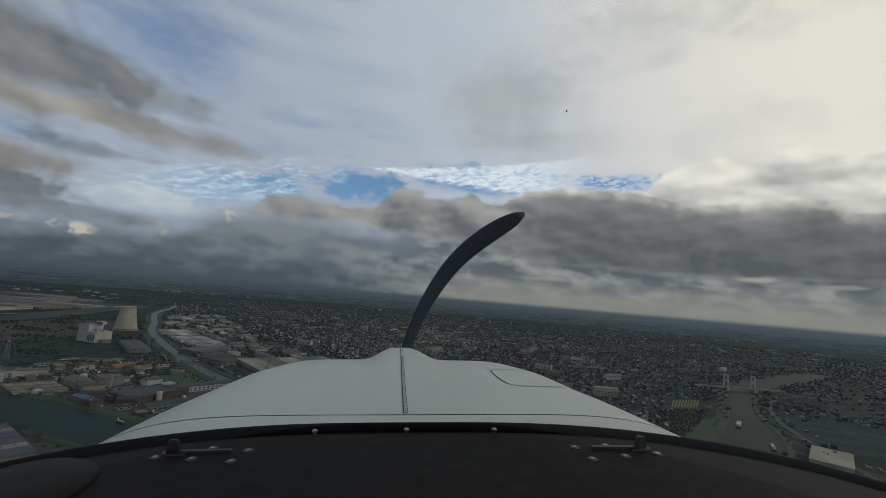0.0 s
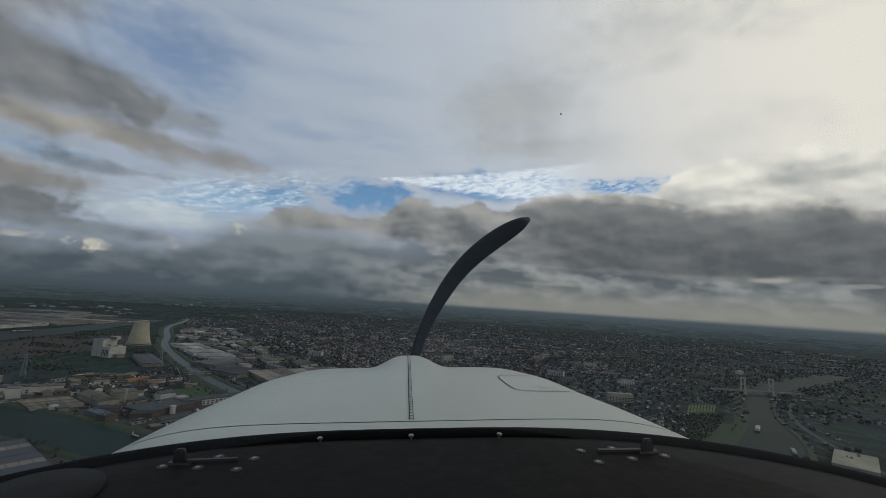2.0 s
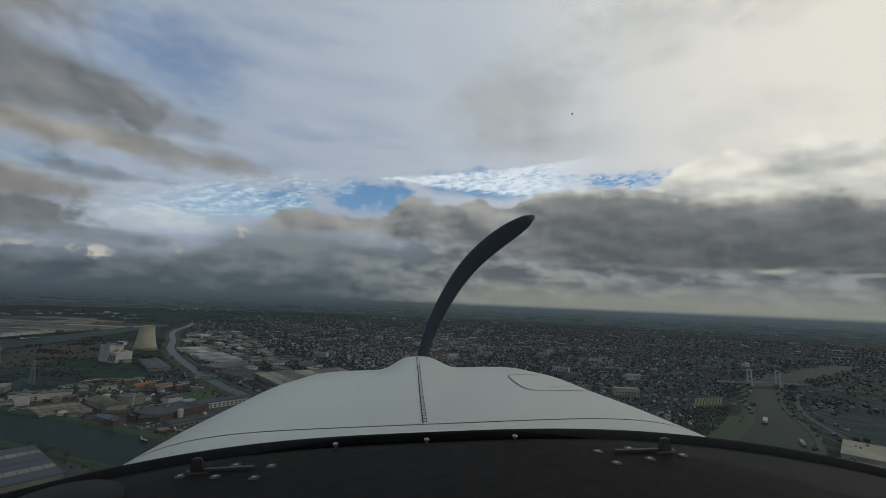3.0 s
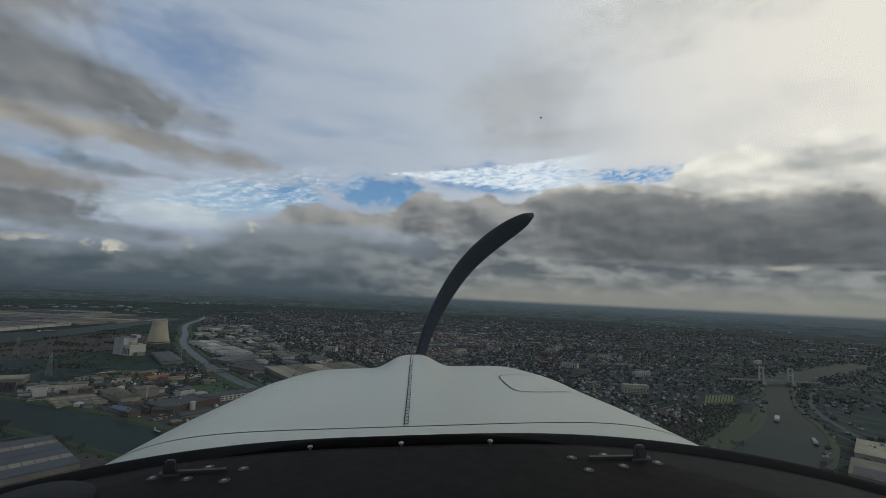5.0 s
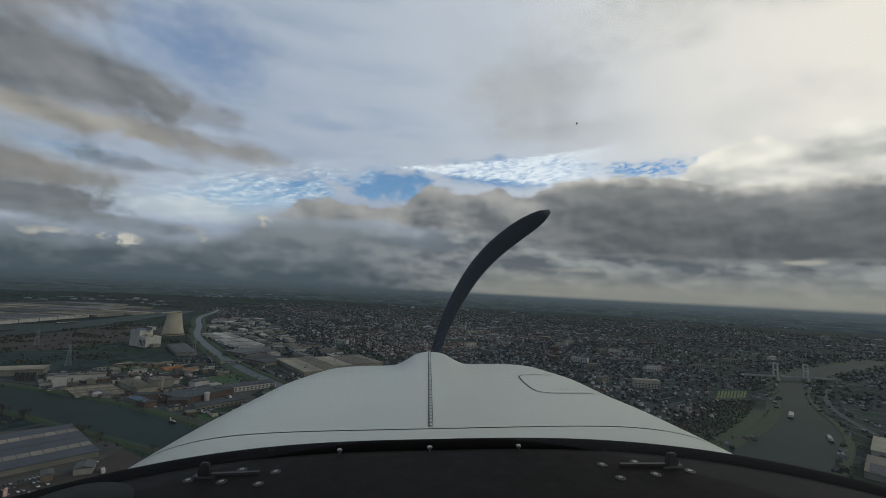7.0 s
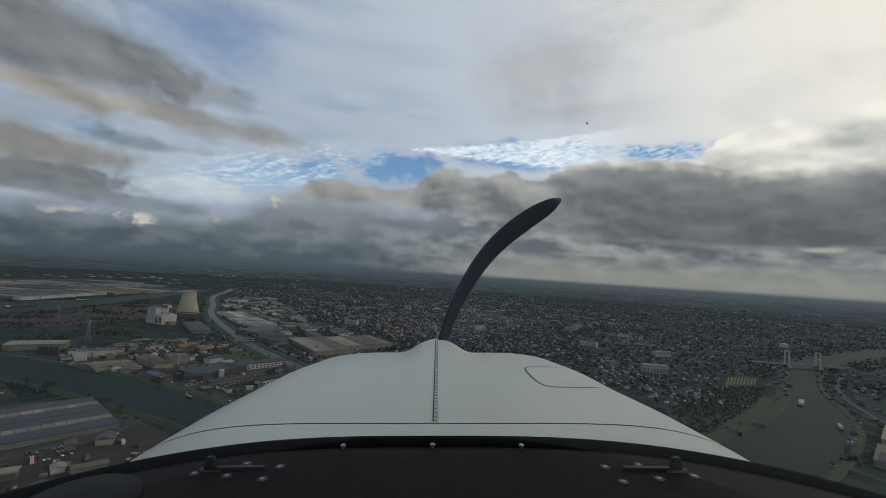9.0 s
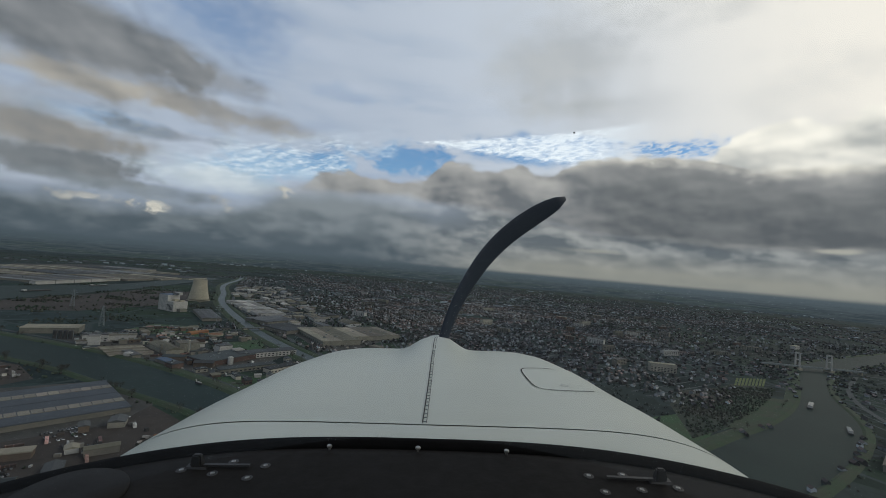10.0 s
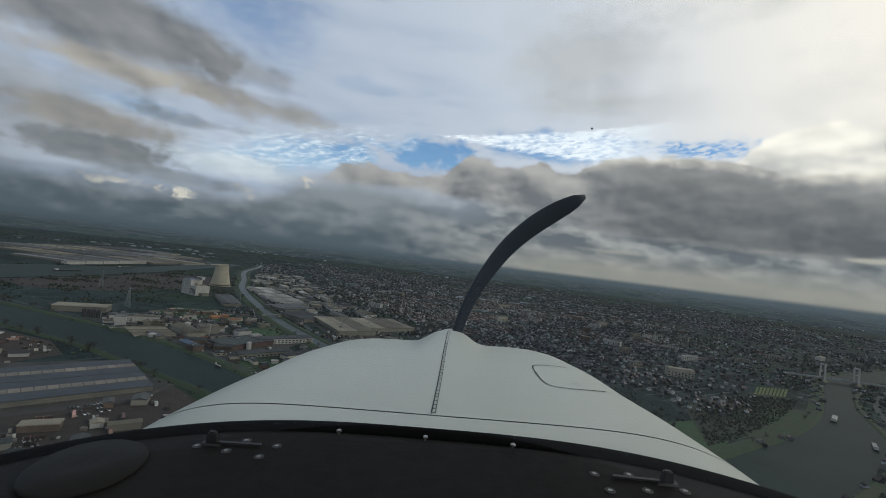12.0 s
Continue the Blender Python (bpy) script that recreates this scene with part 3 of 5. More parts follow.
sheet("meadow_1", [(-472, 703), (-436, 764), (-364, 674), (-372, 640), (-410, 632)], M_FIELD, "small green meadow among the works", "meadow")
sheet("meadow_2", [(-345, 505), (-262, 560), (-228, 520), (-268, 452), (-335, 482)], M_FIELD, "green lawn by the river road", "meadow")
sheet("meadow_3", [(-690, 720), (-560, 700), (-520, 720), (-590, 830), (-700, 800)], M_FIELD, "rough green strip behind the works", "meadow")
sheet("meadow_4", [(255, 465), (300, 535), (360, 580), (340, 610), (290, 600), (230, 560)], M_FIELD, "green meadow in the river bend", "meadow")
sheet("meadow_5", [(330, 560), (368, 575), (450, 665), (520, 760), (470, 770), (400, 660)], M_BANK, "rough grass along the river bend", "meadow", 0.3)
def striped_field():
    """Yellow-green rows across a field, each a low strip with a dark gap beside it."""
    bm = bmesh.new()
    a, e, f, g = (np.array(q, float) for q in ((523, 912), (594, 934), (544, 854), (479, 835)))
    for k in range(9):
        s, t = (k + 0.12) / 9, (k + 0.80) / 9
        corners = [a + (e - a) * s, a + (e - a) * t, g + (f - g) * t, g + (f - g) * s]
        lo = [bm.verts.new((x, y, 0.0)) for x, y in corners]
        hi = [bm.verts.new((x, y, 0.6)) for x, y in corners]
        bm.faces.new(hi)
        for i in range(4):
            bm.faces.new((lo[i], lo[(i + 1) % 4], hi[(i + 1) % 4], hi[i]))
    tagged(link_mesh("sports_ground", bm, M_SPORT), "yellow-green striped field in the river bend", "field", kind="structure")


striped_field()
sheet("rough_land", [(262, 500), (330, 560), (420, 662), (500, 762), (556, 846), (500, 862), (400, 770), (340, 740), (290, 640)], M_SCRUB, "dark scrubby ground in the river bend", "rough land", 0.24)
sheet("bare_land", [(-1190, 800), (-1190, 1100), (-1250, 1400), (-1080, 1440), (-960, 1330), (-900, 1100), (-940, 850), (-1050, 760)], M_EARTH, "brown bare land beside the dock", "bare land")
sheet("yard_1", [(-700, 590), (-470, 535), (-352, 500), (-330, 560), (-330, 690), (-480, 640), (-560, 690), (-690, 690)], M_YARD, "grey paved yards of the works", "yard", 0.12)
sheet("yard_2", [(-2480, 1900), (-2480, 2420), (-1650, 2130), (-1560, 1620), (-1560, 1230), (-2000, 1500)], M_YARD, "paved grounds of the dockside sheds", "yard", 0.12)
sheet("yard_3", [(-430, 880), (-300, 1080), (-200, 1000), (-240, 770), (-290, 725)], M_YARD, "paved grounds round the warehouses", "yard", 0.12)
sheet("bare_land_2", [(-900, 480), (-590, 452), (-520, 412), (-560, 180), (-900, 180)], M_EARTH, "brown rough ground with sheds on the near bank", "bare land", 0.1)
sheet("bare_land_3", [(-340, 384), (-270, 350), (-170, 230), (-170, 120), (-330, 150), (-400, 230)], M_EARTH, "brown rough ground below the hall", "bare land", 0.1)
sheet("yard_4", [(-560, 330), (-440, 445), (-340, 390), (-330, 330), (-430, 200), (-560, 220)], M_YARD, "paved grounds round the riverside hall", "yard", 0.12)

ROADS = []


def road(name, pts, width, text="grey asphalt road"):
    line = resample(pts, 40)
    ROADS.append(line)
    tagged(link_mesh(name, ribbon(bmesh.new(), offset(line, -width / 2), offset(line, width / 2), 0.3), M_ROAD), text, "road", kind="structure")


road("road_1", [(-1000, 640), (-684, 590), (-577, 570), (-465, 540), (-357, 500), (-262, 452), (-150, 410)], 7, "grey road along the river bank")
road("road_2", [(-357, 500), (-335, 540), (-300, 600), (-270, 660), (-330, 730)], 7)
road("road_3", [(-1000, 1560), (-830, 1270), (-590, 1000), (-440, 845), (-325, 740), (-235, 660), (-100, 540)], 9, "grey road along the canal")
road("road_4", [(-200, 1000), (0, 900), (260, 960), (520, 1020), (768, 1120), (840, 1125), (1200, 1080), (1600, 1020)], 10, "main road to the lift bridge")
road("road_5", [(-560, 690), (-480, 640), (-400, 560), (-350, 505)], 7)
road("road_7", [(-640, 760), (-560, 815), (-505, 857), (-440, 905), (-380, 1010), (-250, 1100)], 7, "grey road over the canal bridge")
road("road_6", [(560, 500), (600, 640), (650, 780), (720, 900), (880, 1090)], 9, "grey road along the far bank")

# ---- works, sheds and halls ----


def gable(bm, w, d, h0, h1, over=0.6):
    """A ridged roof along the width, as a closed slab."""
    x, y = w / 2 + over, d / 2 + over
    pts = [(-x, -y, h0), (x, -y, h0), (x, y, h0), (-x, y, h0), (-x, 0, h1), (x, 0, h1)]
    lower = [bm.verts.new((a, b, c - 0.35)) for a, b, c in pts]
    upper = [bm.verts.new(p) for p in pts]
    for f in ((0, 1, 5, 4), (2, 3, 4, 5)):
        bm.faces.new([upper[i] for i in f])
        bm.faces.new([lower[i] for i in f][::-1])
    for i, j in ((0, 1), (1, 5), (5, 2), (2, 3), (3, 4), (4, 0)):
        bm.faces.new((lower[i], lower[j], upper[j], upper[i]))
    return bm


WINDOW = {}


def window_mesh(w, h):
    key = (round(w, 1), round(h, 1))
    if key not in WINDOW:
        me = bpy.data.meshes.new("window")
        bm = boxes((-w / 2, w / 2, -0.12, 0.05, -h / 2, h / 2))
        bm.to_mesh(me)
        bm.free()
        me.materials.append(M_GLASSDARK)
        WINDOW[key] = me
    return WINDOW[key]


FOOT = []


def works_building(x, y, w, d, h, rot, wall=None, roof=None, shape="flat", rows=0, bays=1, vents=0, label="", name="industrial_building", group="works buildings", skylights=False, panels=0, doors=0):
    """A works building: walls, a roof in bays, window rows, roof vents and skylights."""
    wall, roof = wall or M_PALE, roof or M_ROOF_GREY
    rise = 0.06 if bays > 1 else 0.16
    h *= 0.82
    ob = thing(name, x, y, rot, 0.0, label, "building", group)
    FOOT.append((x, y, max(w, d) / 2 + 6))
    part("wall", boxes((-w / 2, w / 2, -d / 2, d / 2, 0, h)), wall, ob)
    bd = d / bays
    for k in range(bays):
        cy = -d / 2 + bd * (k + 0.5)
        bm = bmesh.new()
        if shape == "gable":
            gable(bm, w, bd, h + 0.36, h + 0.36 + bd * rise)
            # closed gable ends
            for sx in (-w / 2, w / 2):
                vs = [bm.verts.new(p) for p in ((sx, -bd / 2, h), (sx, bd / 2, h), (sx, 0, h + bd * rise * 0.95))]
                bm.faces.new(vs)
        else:
            box(bm, -w / 2 - 0.5, w / 2 + 0.5, -bd / 2 - 0.4, bd / 2 + 0.4, h, h + 0.8)
            box(bm, -w / 2 + 0.6, w / 2 - 0.6, -bd / 2 + 0.6, bd / 2 - 0.6, h + 0.8, h + 0.95)
        bmesh.ops.translate(bm, verts=bm.verts[:], vec=(0, cy, 0))
        r = part("roof", bm, roof, ob)
        if skylights:
            m = max(3, int(w / 9))
            me = bpy.data.meshes.new("skylight")
            sb = boxes((-w / m * 0.47, w / m * 0.47, -bd * 0.11, bd * 0.11, 0, 0.4), taper=0.12)
            sb.to_mesh(me)
            sb.free()
            me.materials.append(M_SKYLIGHT)
            top = h + 0.36 + bd * rise - 0.3 if shape == "gable" else h + 0.9
            for i in range(m):
                shared("skylight", me, r, pose(-w / 2 + w / m * (i + 0.5), cy, top))
    for k in range(rows):
        m = max(2, int(w / 6))
        me = window_mesh(3.2, 1.6)
        for i in range(m):
            shared("window", me, ob, pose(-w / 2 + w / m * (i + 0.5), -d / 2, 2.2 + k * 3.2))
    rng = random.Random(int(abs(x * 7 + y * 3)))
    for i in range(vents):
        vx, vy, s = rng.uniform(-0.4, 0.4) * w, rng.uniform(-0.35, 0.35) * d, rng.uniform(1.2, 3.0)
        hood = part("roof_vent", boxes((vx - s, vx + s, vy - s * 0.7, vy + s * 0.7, h + 0.3, h + 1.2 + s * 0.6), taper=0.15), M_STEEL, ob)
        part("cap", boxes((vx - s * 0.9, vx + s * 0.9, vy - s * 0.62, vy + s * 0.62, h + 1.25 + s * 0.6, h + 1.5 + s * 0.6)), M_ROOF_DARK, hood, "dark vent cap")
    for i in range(doors):
        dx = w * ((i + 0.5) / doors - 0.5)
        door = part("loading_door", boxes((dx - 2.0, dx + 2.0, -d / 2 - 0.12, -d / 2, 0.2, min(4.6, h - 1.0))), M_DOOR, ob, "dark green roller door")
        part("canopy", boxes((dx - 2.3, dx + 2.3, -d / 2 - 1.3, -d / 2 - 0.13, min(4.7, h - 0.9), min(4.7, h - 0.9) + 0.2)), M_STEEL, door)
    if panels:
        me = bpy.data.meshes.new("solar_panel")
        pw, pd = w * 0.46 / panels, d * 0.86
        sb = boxes((-pw * 0.47, pw * 0.47, -pd / 2, pd / 2, 0, 0.25))
        sb.to_mesh(me)
        sb.free()
        me.materials.append(M_SOLAR)
        for i in range(panels):
            shared("solar_panel", me, ob, pose(-pw * (i + 0.5) - w * 0.01, 0, h + 1.05))
    return ob


# power station
def power_station():
    ob = thing("power_station", -822, 1000, -16, 0, "disused power station with white-clad boiler house", "power station")
    ob.scale = (0.88, 0.88, 0.88)
    FOOT.append((-822, 1000, 70))
    part("boiler_house", boxes((-36, 4, -19, 19, 0, 45), (-36.5, 4.4, -19.5, 19.5, 45, 46)), M_WHITE, ob, "tall white-clad boiler house")
    part("roof", boxes((-35.4, 3.4, -18.4, 18.4, 46.02, 46.5)), M_TARP, ob, "blue sheet roof of the boiler house")
    part("turbine_hall", boxes((4.6, 34, -21, 24, 0, 27), (4.8, 34.5, -21.5, 24.5, 27, 28)), M_WHITE, ob)
    part("penthouse", boxes((-6, 20, 4, 15, 46.2, 53), (-6.4, 20.4, 3.6, 15.4, 53, 54)), M_WHITE, ob)
    part("roof_plant", boxes((9, 20, -8, 6, 28.2, 35)), M_CONCRETE, ob)
    part("roof_plant", boxes((23, 31, 2, 16, 28.2, 32)), M_CONCRETE, ob)
    for i in range(5):
        x = 7 + i * 5.4
        part("window", boxes((x, x + 1.8, -21.4, -20.8, 4, 20)), M_GLASSDARK, ob)
    for i in range(6):
        x = -34 + i * 6.2
        part("wall_joint", boxes((x, x + 0.5, -19.25, -18.9, 1, 44)), M_STEEL, ob)
    for i in range(3):
        z = 47.5 + i * 2.0
        part("louvre", boxes((-5, 19, 3.5, 4.1, z, z + 1.0)), M_GLASSDARK, ob)
    part("annexe", boxes((36, 50, -10, 12, 0, 9)), M_PALE, ob)


power_station()


def cooling_tower():
    ob = thing("cooling_tower", -925, 1240, 0, 0, "broad pale concrete hyperbolic cooling tower", "cooling tower")
    FOOT.append((-925, 1240, 50))
    prof = []
    for i in range(25):
        z = 5 + 62 * i / 24
        prof.append((18.0 * math.sqrt(1 + ((z - 78) / 58.0) ** 2) + 1.5, z))
    inner = [(r - 0.8, z) for r, z in prof[::-1]]
    part("shell", lathe(prof + inner, 64, caps=False), M_CONCRETE, ob, smooth=True)
    part("rim", lathe([(prof[-1][0] + 0.6, 66), (prof[-1][0] + 0.6, 67.4), (prof[-1][0] - 1, 67.4), (prof[-1][0] - 1, 66)], 64, caps=False), M_CONCRETE, ob)
    r0 = prof[0][0]
    for i in range(24):
        a, b = 2 * math.pi * i / 24, 2 * math.pi * (i + 0.5) / 24
        part("leg", bar(bmesh.new(), (r0 * 1.04 * math.cos(a), r0 * 1.04 * math.sin(a), 0), (r0 * math.cos(b), r0 * math.sin(b), 5.5), 0.5), M_CONCRETE, ob)
    part("basin", lathe([(r0 * 1.1, 0), (r0 * 1.1, 1.2), (r0 * 1.08, 1.2)], 48), M_CONCRETE, ob)


cooling_tower()

works_building(-694, 962, 160, 42, 8, -46, M_PALE, M_ROOF_GREY, "gable", bays=2, label="long grey-roofed shed beside the canal")
for k in range(4):
    works_building(-812 + 62 * k + 25, 1268 - 56 * k - 10, 62, 78, 9, -43, M_WHITE, M_ROOF_WHITE, "gable", bays=3, label="white-roofed warehouse by the canal")
works_building(-333, 857, 165, 82, 11, -47, M_PALE, M_ROOF_PALE, "flat", bays=4, vents=5, doors=14, label="beige flat-roofed warehouse on paved grounds")
works_building(-272, 935, 118, 118, 11, -47, M_PALE, M_ROOF_PALE, "flat", bays=6, vents=6, doors=9, label="large beige flat-roofed warehouse")
works_building(-445, 309, 200, 112, 6, 56, M_PALE, M_HALLROOF, "flat", bays=2, skylights=True, label="large riverside hall with rows of yellowed skylights", name="riverside_hall")
works_building(-357, 649, 95, 24, 10, 51, M_WHITE, M_ROOF_DARK, "flat", rows=2, vents=2, label="long white-walled works building with dark roof")
works_building(-334, 555, 82, 17, 7, 55, M_PALE, M_ROOF_DARK, "flat", rows=1, label="long low works building with a window row")
works_building(-292, 575, 50, 17, 7, 68, M_PALE, M_ROOF_DARK, "flat", rows=1, label="low pale works building with dark roof")
works_building(-397, 590, 84, 50, 9, 70, M_BRICKWALL, M_ROOF_DARK, "flat", vents=4, label="broad dark-roofed works hall")
works_building(-483, 622, 30, 28, 17, 52, M_PALE, M_ROOF_PALE, "flat", vents=2, label="tall square beige works block")
works_building(-508, 604, 74, 26, 9, -30, M_PALE, M_ROOF_PALE, "gable", bays=1, label="long beige gabled works shed")
works_building(-511, 684, 24, 18, 9, 40, M_BRICKWALL, M_ROOF_DARK, "flat", label="square brick works block with dark roof")
works_building(-532, 985, 92, 82, 9, 68, M_PALE, M_ROOF_GREY, "flat", bays=3, label="broad grey-roofed warehouse by the canal")
works_building(-447, 896, 74, 92, 9, 66, M_PALE, M_ROOF_DARK, "flat", bays=2, label="broad dark-roofed warehouse by the canal")
works_building(-300, 526, 9, 7, 4, 30, M_WHITE, M_ROOF_WHITE, "flat", label="small white house on the lawn")
works_building(-617, 582, 15, 15, 20, 40, M_WHITE, M_ROOF_WHITE, "flat", label="white tower-like works block")
works_building(-645, 612, 34, 20, 14, 40, M_WHITE, M_ROOF_GREY, "flat", vents=3, rows=2, label="white-clad process building with roof vents")
works_building(-622, 640, 40, 16, 11, 40, M_WHITE, M_ROOF_PALE, "flat", vents=3, label="white-clad process building with roof vents")
works_building(-760, 640, 80, 40, 12, 35, M_PALE, M_ROOF_PALE, "gable", bays=2, label="wide beige gabled riverside shed")
works_building(-455, 560, 30, 14, 7, 20, M_BRICKWALL, M_ROOF_DARK, "gable", label="small brick outbuilding with dark roof")
works_building(-395, 545, 26, 16, 8, 20, M_BRICKWALL, M_ROOF_GREY, "gable", label="brick outbuilding with grey roof")
works_building(-430, 640, 22, 18, 14, 60, M_WHITE, M_ROOF_GREY, "flat", label="small square white works block")
works_building(-397, 628, 16, 16, 12, 60, M_WHITE, M_ROOF_WHITE, "flat", label="small square white works block")
works_building(484, 486, 80, 48, 8, 48, M_PALE, M_ROOF_PALE, "flat", bays=1, panels=9, label="riverside hall half covered with solar panels", name="riverside_hall")
works_building(504, 437, 60, 28, 7, 48, M_PALE, M_ROOF_GREY, "gable", label="grey gabled shed beside the solar hall")
works_building(560, 571, 90, 44, 8, 48, M_PALE, M_ROOF_PALE, "flat", vents=3, label="beige flat-roofed riverside shed")


def settling_tank(x, y, r):
    """A broad round tank: wall, orange fill and a scraper bridge across it."""
    ob = thing("settling_tank", x, y, 25, 0, "broad round tank filled with orange sludge", "tank")
    FOOT.append((x, y, r + 4))
    part("wall", lathe([(r, 0), (r, 3.2), (r - 0.6, 3.2), (r - 0.6, 2.6)], 40), M_CONCRETE, ob)
    part("sludge", lathe([(r - 0.7, 2.4), (r - 0.7, 2.9), (r * 0.4, 3.4), (1.0, 3.8)], 40), M_ORANGE, ob)
    part("scraper_bridge", boxes((-r, r, -0.6, 0.6, 4.0, 4.5)), M_STEEL, ob)


settling_tank(-528, 760, 14)
works_building(-566, 758, 40, 14, 4, 75, M_ORANGE, M_ORANGE, "gable", label="long stack of orange goods under a low roof", name="storage_shed", group="storage sheds")
for k in range(9):
    works_building(-549 + (k - 4) * 6.4, 571 - (k - 4) * 4.0, 56, 3.4, 4, 48, M_PALE, M_SKYLIGHT if k % 3 else M_ROOF_PALE, "gable", label="narrow pale storage row in a yard", name="storage_shed", group="storage sheds")
works_building(-521, 552, 40, 12, 6, -28, M_PALE, M_ROOF_GREY, "flat", rows=1, label="low grey-roofed office by the quay")
works_building(-452, 538, 30, 14, 6, -22, M_PALE, M_TARP, "flat", label="low works building with a blue roof")
works_building(-424, 520, 18, 16, 9, -20, M_BRICKWALL, M_ROOF_DARK, "flat", vents=2, label="dark square works tower block")

# dockside sheds
rng = random.Random(4)
for i in range(5):
    for j in range(3):
        x, y = -1660 - j * 262 + i * 8, 1320 + i * 172 + j * 130
        works_building(x, y, 240, 150, 8, 4, M_PALE, (M_ROOF_GREY, M_ROOF_PALE, M_ROOF_GREY, M_ROOF_DARK, M_ROOF_PALE)[(i * 2 + j) % 5], ("flat", "gable")[(i + j) % 2], bays=5, vents=8, label="vast flat-roofed dockside shed", name="dock_shed", group="dock sheds")
for i in range(5):
    works_building(-1528 + (i - 2) * -12, 1240 + i * 78, 22, 70, 13, 6, M_WHITE, M_ROOF_WHITE, "flat", label="white dockside shed facing the water", name="dock_shed", group="dock sheds")

# smaller works buildings between the large ones
AREA = [(-700, 640), (-640, 560), (-560, 556), (-450, 528), (-352, 496), (-262, 470), (-250, 560), (-300, 700), (-430, 790), (-520, 830), (-640, 800)]
rng = random.Random(11)
placed = 0
for _ in range(900):
    x, y = rng.uniform(-700, -250), rng.uniform(480, 830)
    if not inside(AREA, [(x, y)])[0] or inside([(-472, 703), (-436, 764), (-364, 674), (-406, 635)], [(x, y)])[0]:
        continue
    if np.min(np.linalg.norm(CANAL - (x, y), axis=1)) < 40:
        continue
    w, d = rng.uniform(8, 25), rng.uniform(6, 14)
    if any((x - a) ** 2 + (y - b) ** 2 < (0.72 * r + w / 2 + 2) ** 2 for a, b, r in FOOT):
        continue
    works_building(x, y, w, d, rng.uniform(3.2, 7.5), rng.choice((50, 55, 140, 145)) + rng.uniform(-4, 4), rng.choice((M_PALE, M_WHITE, M_BRICKWALL, M_PALE)),
                   rng.choice((M_ROOF_GREY, M_ROOF_DARK, M_ROOF_PALE, M_ROOF_DARK)), rng.choice(("flat", "gable")), vents=rng.choice((0, 1, 2)), rows=placed % 2, doors=(placed + 1) % 2, label="small works building among yards")
    placed += 1
    if placed >= 85:
        break
rng = random.Random(12)
placed = 0
for _ in range(900):
    # sheds on both sides of the canal, further up
    i = rng.randrange(18, 52)
    side = 1
    p = offset(CANAL, -side * rng.uniform(40, 260))[i]
    x, y = float(p[0]), float(p[1])
    w, d = rng.uniform(25, 70), rng.uniform(18, 40)
    if any((x - a) ** 2 + (y - b) ** 2 < (0.75 * r + w / 2 + 4) ** 2 for a, b, r in FOOT) :
        continue
    works_building(x, y, w, d, rng.uniform(6, 10), -45 + rng.uniform(-6, 6), rng.choice((M_PALE, M_WHITE)), rng.choice((M_ROOF_GREY, M_ROOF_DARK, M_ROOF_PALE, M_ROOF_WHITE)),
                   rng.choice(("flat", "gable")), rows=placed % 2, vents=2, label="mid-sized shed of the canal trading estate", name="trading_shed", group="trading sheds")
    placed += 1
    if placed >= 60:
        break


# larger blocks in the town
rng = random.Random(31)
placed = 0
while placed < 46:
    a, r = radians(rng.uniform(-18, 36)), rng.uniform(760, 2300)
    x, y = r * math.sin(a), r * math.cos(a)
    if inside([(190, 420), (310, 520), (480, 660), (600, 870), (470, 950), (200, 720)], [(x, y)])[0] or np.min(np.linalg.norm(NORTH - (x, y), axis=1)) < 60:
        continue
    if any((x - e) ** 2 + (y - f) ** 2 < (q + 45) ** 2 for e, f, q in FOOT):
        continue
    works_building(x, y, rng.uniform(22, 52), rng.uniform(10, 16), rng.uniform(9, 20), rng.uniform(-45, 45), rng.choice((M_PALE, M_WHITE, M_PALE, M_BRICKWALL)), rng.choice((M_ROOF_GREY, M_ROOF_PALE)), "flat",
                   rows=3, label="flat-roofed apartment block among small houses", name="apartment_block", group="apartment blocks")
    placed += 1


# sheds and stores on the near bank
rng = random.Random(41)
placed = 0
for _ in range(800):
    x, y = rng.uniform(-860, -230), rng.uniform(190, 470)
    if not (inside([(-860, 470), (-590, 440), (-520, 400), (-560, 190), (-860, 190)], [(x, y)])[0] or inside([(-335, 350), (-250, 320), (-180, 200), (-330, 150), (-370, 260)], [(x, y)])[0]):
        continue
    w, e = rng.uniform(9, 26), rng.uniform(7, 14)
    if any((x - a) ** 2 + (y - f) ** 2 < (0.7 * q + w / 2 + 3) ** 2 for a, f, q in FOOT):
        continue
    works_building(x, y, w, e, rng.uniform(3.5, 7), rng.choice((40, 130)) + rng.uniform(-8, 8), rng.choice((M_PALE, M_BRICKWALL, M_WHITE)), rng.choice((M_ROOF_GREY, M_ROOF_DARK, M_ROOF_PALE, M_ORANGE)),
                   rng.choice(("flat", "gable", "gable")), label="small riverside store shed on rough ground", name="store_shed", group="store sheds")
    placed += 1
    if placed >= 60:
        break


# silos, tanks, chimneys
def silo(x, y, r, h, mat, label):
    ob = thing("silo", x, y, 0, 0, label, "silo", "silos")
    part("tank", lathe([(r, 0), (r, h), (r * 0.92, h + r * 0.25), (r * 0.25, h + r * 0.5)], 20), mat, ob, smooth=False)
    part("ladder", boxes((r, r + 0.5, -0.4, 0.4, 0, h)), M_STEEL, ob)


